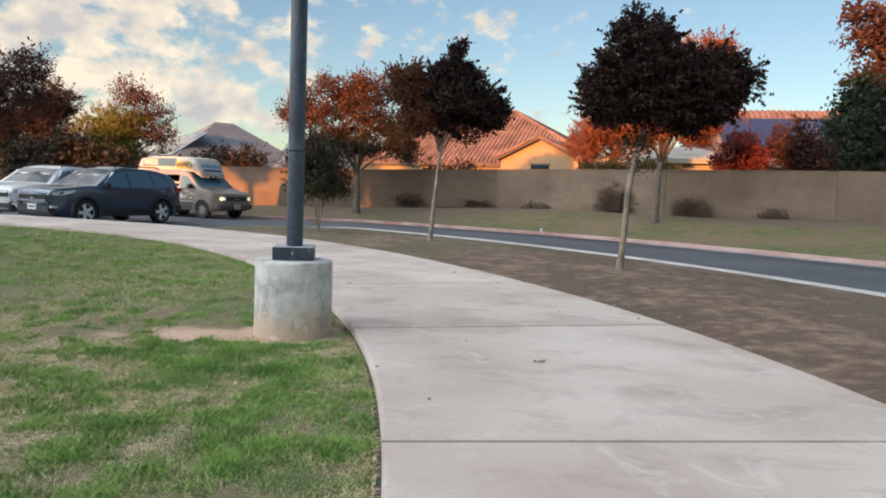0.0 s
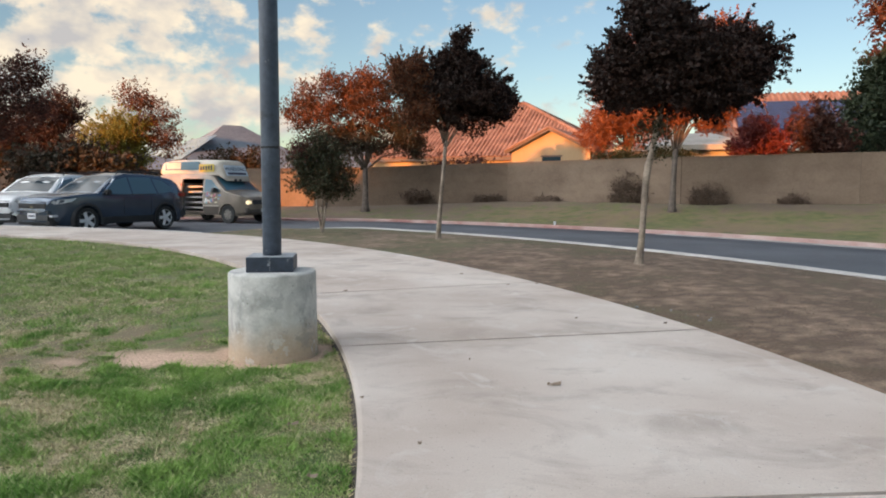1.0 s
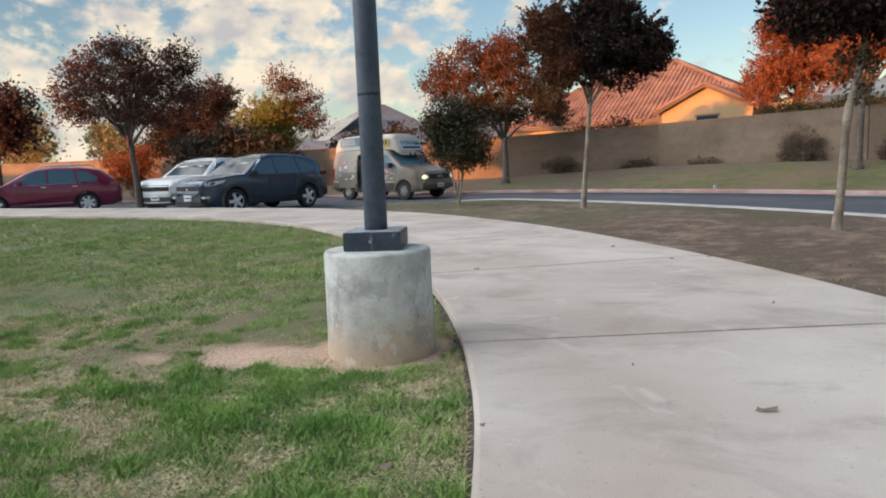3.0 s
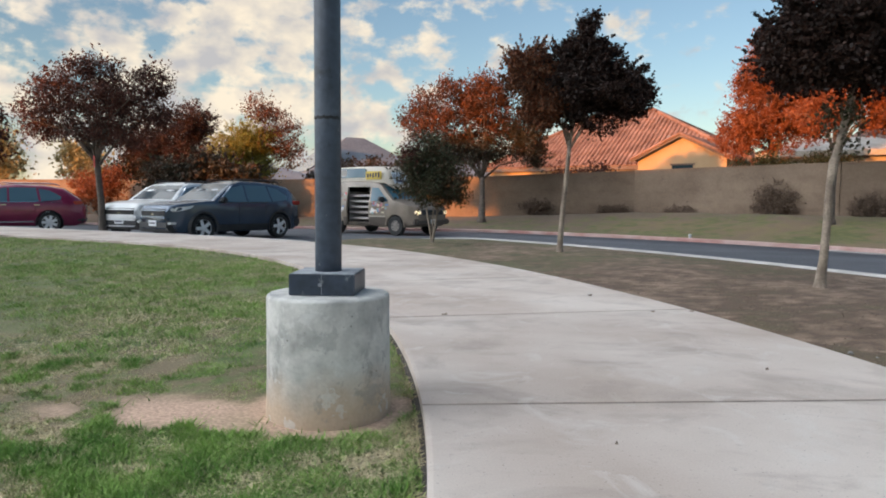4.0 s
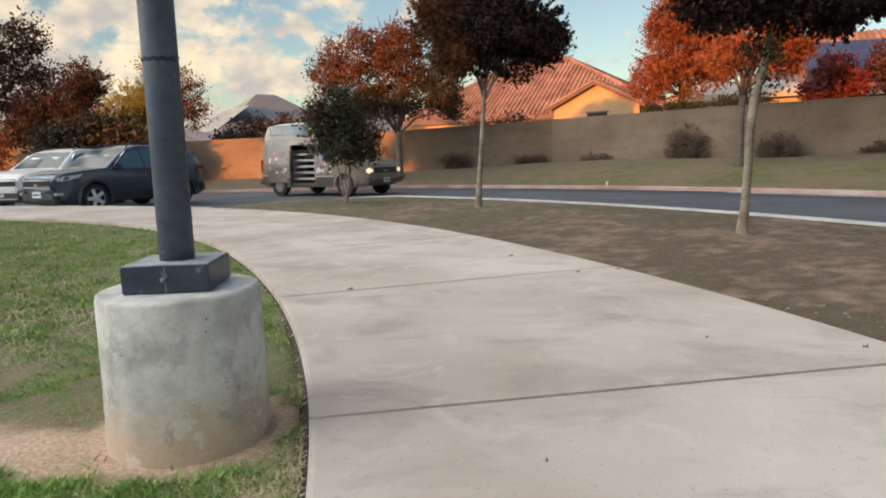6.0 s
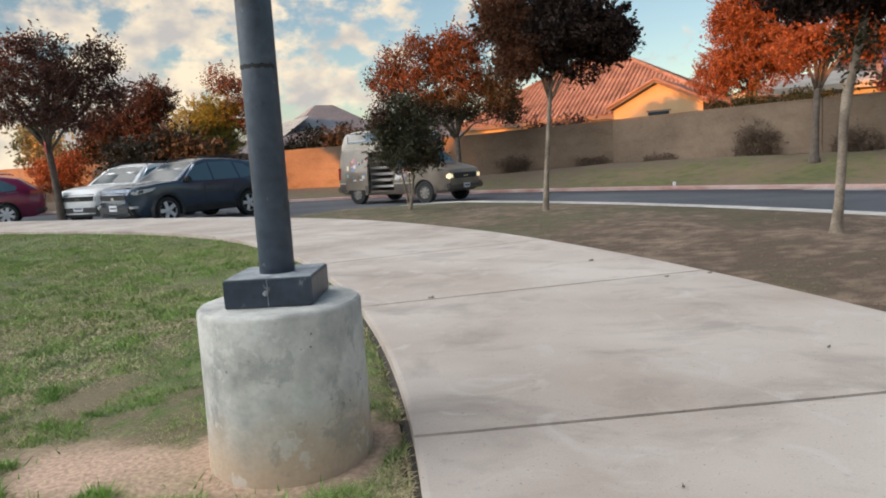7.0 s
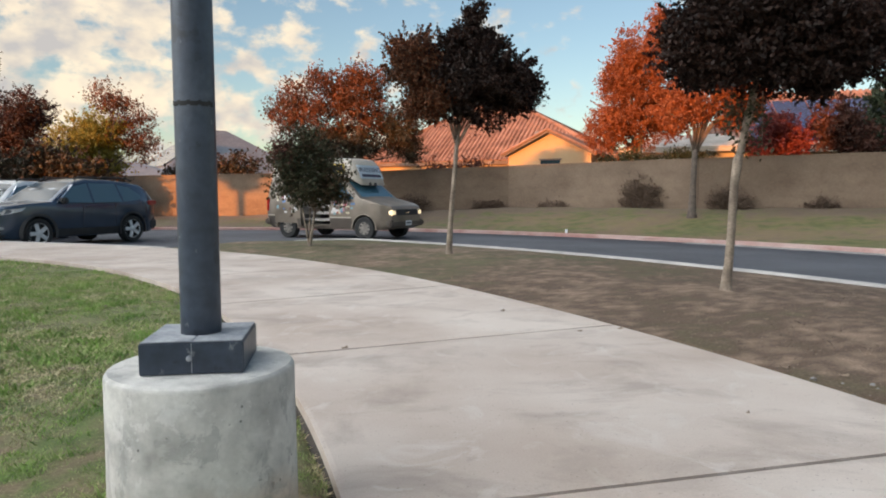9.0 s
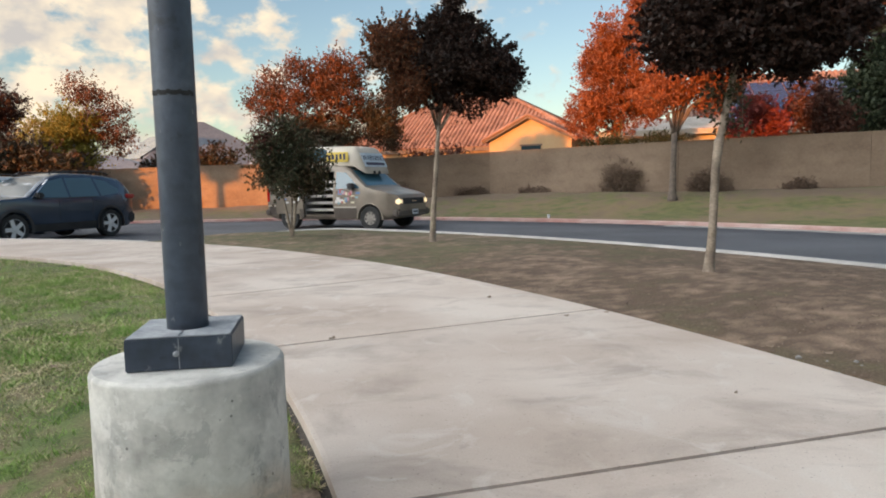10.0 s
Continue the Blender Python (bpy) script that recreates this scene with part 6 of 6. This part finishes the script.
for k in range(16):
    x, y = 2.78 + rng.uniform(-0.15, 0.35), 6.15 + rng.uniform(-0.25, 0.4)
    ob = part("pebble", lathe([(0.004, 0), (0.012, 0.004), (0.010, 0.012), (0.003, 0.016)], 7), M_GUTTER)
    ob.matrix_world = pose(x, y, -0.03 + rng.uniform(-0.005, 0.01), rng.uniform(-40, 40), 0, rng.uniform(0, 360)) @ Matrix.Scale(rng.uniform(0.6, 1.5), 4)
    tagged(ob, "small pale pebble on the bare soil", "pebble", "pebbles")
litter = part("paper_cup", lathe([(0.05, 0), (0.055, 0.02), (0.07, 0.16), (0.066, 0.17)], 16), M_PLATE)
litter.matrix_world = pose(*polar(KERB_FAR + 0.08, 50.75), -0.238) @ Matrix.Scale(0.7, 4)
tagged(litter, "crumpled white paper cup on the far kerb", "litter")
tag = part("red_tag", boxed(-0.03, 0.03, -0.12, -0.105, 1.86, 2.18), STICKERS[2])
tag.matrix_world = pose(-12.45, 19.50, -0.1)
tagged(tag, "red tag tied to the tree trunk", "tag")


# ---- crumbs of soil, dead grass and leaf over the soil strip ----
def crumbs(name, label, count, th_a, th_b, size, material, seed):
    rs = np.random.default_rng(seed)
    th = rs.uniform(th_a, th_b, count)
    u = rs.beta(1.0, 1.25, count)
    r = np.array([path_radius(PATH_OUT, t) for t in th]) + 0.01
    r = r + u * (KERB_NEAR - 0.08 - r)
    x, y = CX + r * np.cos(np.radians(th)), CY + r * np.sin(np.radians(th))
    keep = np.array([noise.noise((a * 1.3, b * 1.3, 6.6)) for a, b in zip(x, y)]) + 0.35 * rs.random(count) > 0.0
    x, y, u = x[keep], y[keep], u[keep]
    z = -0.02 - 0.075 * u + 0.05 * np.sin(np.pi * u) + 0.02 * np.array([noise.noise((a * 0.7, b * 0.7, 1.7)) for a, b in zip(x, y)]) + 0.004
    n = len(x)
    a = rs.uniform(0, 2 * np.pi, n)
    s1, s2 = size * (0.4 + rs.random(n)), size * (0.15 + 0.4 * rs.random(n))
    ux, uy = np.cos(a), np.sin(a)
    lift = size * (0.1 + 0.6 * rs.random(n))
    pts = [np.stack([x + i * s1 * ux - k * s2 * uy, y + i * s1 * uy + k * s2 * ux, z + up], 1) for i, k, up in ((-1, 0, 0 * lift), (0, 1, lift * 0.6), (1, 0, lift), (0, -1, 0 * lift))]
    co = np.stack(pts, 1).reshape(-1, 3)
    me = bpy.data.meshes.new(name)
    me.vertices.add(4 * n)
    me.vertices.foreach_set("co", co.ravel())
    me.loops.add(4 * n)
    me.loops.foreach_set("vertex_index", np.arange(4 * n))
    me.polygons.add(n)
    me.polygons.foreach_set("loop_start", np.arange(0, 4 * n, 4))
    me.materials.append(material)
    me.update(calc_edges=True)
    return tagged(new(name, me), label, "litter", kind="stuff")


crumbs("soil_crumbs", "crumbs of dark soil and dead leaf on the strip", 34000, 2, 54, 0.008, L_SCRUB, 41)
crumbs("straw", "bits of dry straw and leaf on the strip", 15000, 2, 54, 0.011, L_FALLEN, 42)


# ---- grass blades near the path ----
def grass(name, label, count, box_, height, seed, keep, wide=1.0):
    rs = np.random.default_rng(seed)
    x = rs.uniform(box_[0], box_[1], count)
    y = rs.uniform(box_[2], box_[3], count)
    ok = np.hypot(x - CX, y - CY) < np.array([path_radius(PATH_IN, math.degrees(math.atan2(b - CY, a - CX))) for a, b in zip(x, y)]) - 0.025
    ok &= np.hypot(x - LAMP_X, y - LAMP_Y) > 0.285
    # thins out towards its outer border
    rim = np.minimum(np.minimum(x - box_[0], box_[3] + 1.0 - y), y - box_[2] + 1.0)
    ok &= rs.random(count) < np.clip(rim / 1.6, 0, 1)
    x, y = x[ok], y[ok]
    vals = np.array([turf_values(a, b) for a, b in zip(x, y)])
    ok = rs.random(len(x)) > keep * np.clip((vals[:, 1] - 0.12) / 0.3, 0, 0.985)
    x, y, vals = x[ok], y[ok], vals[ok]
    n = len(x)
    # lush tufts stand taller; a share of dead blades lies flat
    tuft = np.array([noise.noise((a * 6.5, b * 6.5, 2.5)) for a, b in zip(x, y)])
    flat = rs.random(n) < 0.24 + 0.35 * vals[:, 0]
    h = height * (0.40 + 0.8 * rs.random(n)) * (1.15 - 0.55 * vals[:, 0]) * (1 + 1.0 * tuft)
    lean = rs.uniform(0.3, 1.5, n) * h
    lean[flat] = rs.uniform(0.02, 0.055, flat.sum())
    h[flat] *= 0.45
    a = rs.uniform(0, 2 * np.pi, n)
    b = rs.uniform(0, 2 * np.pi, n)
    w = wide * (0.0024 + 0.0024 * rs.random(n))
    z = np.full(n, LAWN_Z - 0.004)
    p0 = np.stack([x - w * np.cos(a), y - w * np.sin(a), z], 1)
    p1 = np.stack([x + w * np.cos(a), y + w * np.sin(a), z], 1)
    p2 = np.stack([x + lean * np.cos(b), y + lean * np.sin(b), z + np.maximum(h, 0.006)], 1)
    co = np.stack([p0, p1, p2], 1).reshape(-1, 3)
    me = bpy.data.meshes.new(name)
    me.vertices.add(3 * n)
    me.vertices.foreach_set("co", co.ravel())
    me.loops.add(3 * n)
    me.loops.foreach_set("vertex_index", np.arange(3 * n))
    me.polygons.add(n)
    me.polygons.foreach_set("loop_start", np.arange(0, 3 * n, 3))
    me.materials.append(M_BLADE)
    me.update(calc_edges=True)
    for key, col in (("dryness", 0), ("bareness", 1)):
        at = me.attributes.new(key, "FLOAT", "POINT")
        v = np.clip(vals[:, 0] - 0.45 * tuft + rs.normal(0, 0.24, n) + 0.5 * flat, 0, 1) if col == 0 else np.zeros(n)
        at.data.foreach_set("value", np.repeat(v, 3))
    return tagged(new(name, me), label, "grass", kind="stuff")


grass("grass", "short mown grass, green with straw-coloured patches", 620000, (-4.8, 0.9, 1.5, 5.6), 0.027, 1, 1.0)
grass("grass", "short mown grass farther along the lawn", 260000, (-7.5, 0.6, 5.6, 12.0), 0.032, 2, 1.0)
grass("grass", "even mown grass towards the parking area", 210000, (-17.0, -1.5, 6.5, 17.5), 0.036, 3, 1.0, wide=2.2)


# ---- the path's slabs ----
def build_path():
    walkway = thing("pavement", "curving pale concrete footpath cast in slabs", "footpath", kind="structure")
    th0, step, gap = -70.55, 8.45, 0.024
    bed_v, bed_f = [], []
    ths = np.arange(-73, 130, 1.0)
    for th in ths:
        for r, z in ((PATH_IN - 0.07, -0.085), (PATH_IN + 0.01, -0.05), (PATH_OUT - 0.01, -0.035)):
            bed_v.append((*on_path(r, th), z))
    for k in range(len(ths) - 1):
        bed_f += [(3 * k, 3 * k + 1, 3 * k + 4, 3 * k + 3), (3 * k + 1, 3 * k + 2, 3 * k + 5, 3 * k + 4)]
    part("joint_bed", mesh_from("joint_bed", bed_v, bed_f, M_JOINT), None, walkway)
    k = 0
    while th0 + step * k < 124:
        a, b = th0 + step * k, th0 + step * (k + 1)
        g = math.degrees(gap / 16.2) / 2
        n = 10
        bm = bmesh.new()
        tops, lows = [], []
        for i in range(n + 1):
            th = a + g + (b - a - 2 * g) * i / n
            edge = 0.008
            tops.append([bm.verts.new((*on_path(r, th), 0.0 if 0 < i < n and e == 0 else -0.004)) for r, e in ((PATH_IN, 1), (PATH_IN + 0.02, 0), (PATH_OUT - 0.02, 0), (PATH_OUT, 1))])
            lows.append([bm.verts.new((*on_path(r, th), -0.12)) for r in (PATH_IN, PATH_OUT)])
        for i in range(n):
            for j in range(3):
                bm.faces.new((tops[i][j], tops[i][j + 1], tops[i + 1][j + 1], tops[i + 1][j]))
            bm.faces.new((tops[i][0], tops[i + 1][0], lows[i + 1][0], lows[i][0]))
            bm.faces.new((tops[i][3], lows[i][1], lows[i + 1][1], tops[i + 1][3]))
        for i in (0, n):
            bm.faces.new((tops[i][0], tops[i][1], tops[i][2], tops[i][3], lows[i][1], lows[i][0]))
        part("slab", bm, M_SLAB, walkway)
        k += 1


build_path()


# ---- what moves: the van rolls slowly along the road ----
def van_run(t):
    """Metres rolled since the start, by seconds."""
    return 0.00283 * t ** 3 - 0.0579 * t ** 2 + 1.158 * t


def motions():
    rows = []
    times = [0.25 * k for k in range(41)]
    for t in times:
        s = -0.69 + van_run(t)
        fx, fy = -7.55 + 0.853 * s, 26.0 - 0.5225 * s       # the front wheel nearer the path
        head = -25.0 - 4.0 * smooth(t / 8.0)
        c, sn = math.cos(radians(head)), math.sin(radians(head))
        lx, ly = 1.42, -0.86
        x, y = fx - (c * lx - sn * ly), fy - (sn * lx + c * ly)
        rows.append((t, pose(x, y, road_z(math.hypot(x - CX, y - CY)), 0, 0, head)))
    walk(VAN, rows)
    for w in VAN_WHEELS:
        at = w.location.copy()
        walk(w, [(t, Matrix.Translation(at) @ Matrix.Rotation(van_run(t) / 0.34, 4, "Y")) for t in times])


motions()
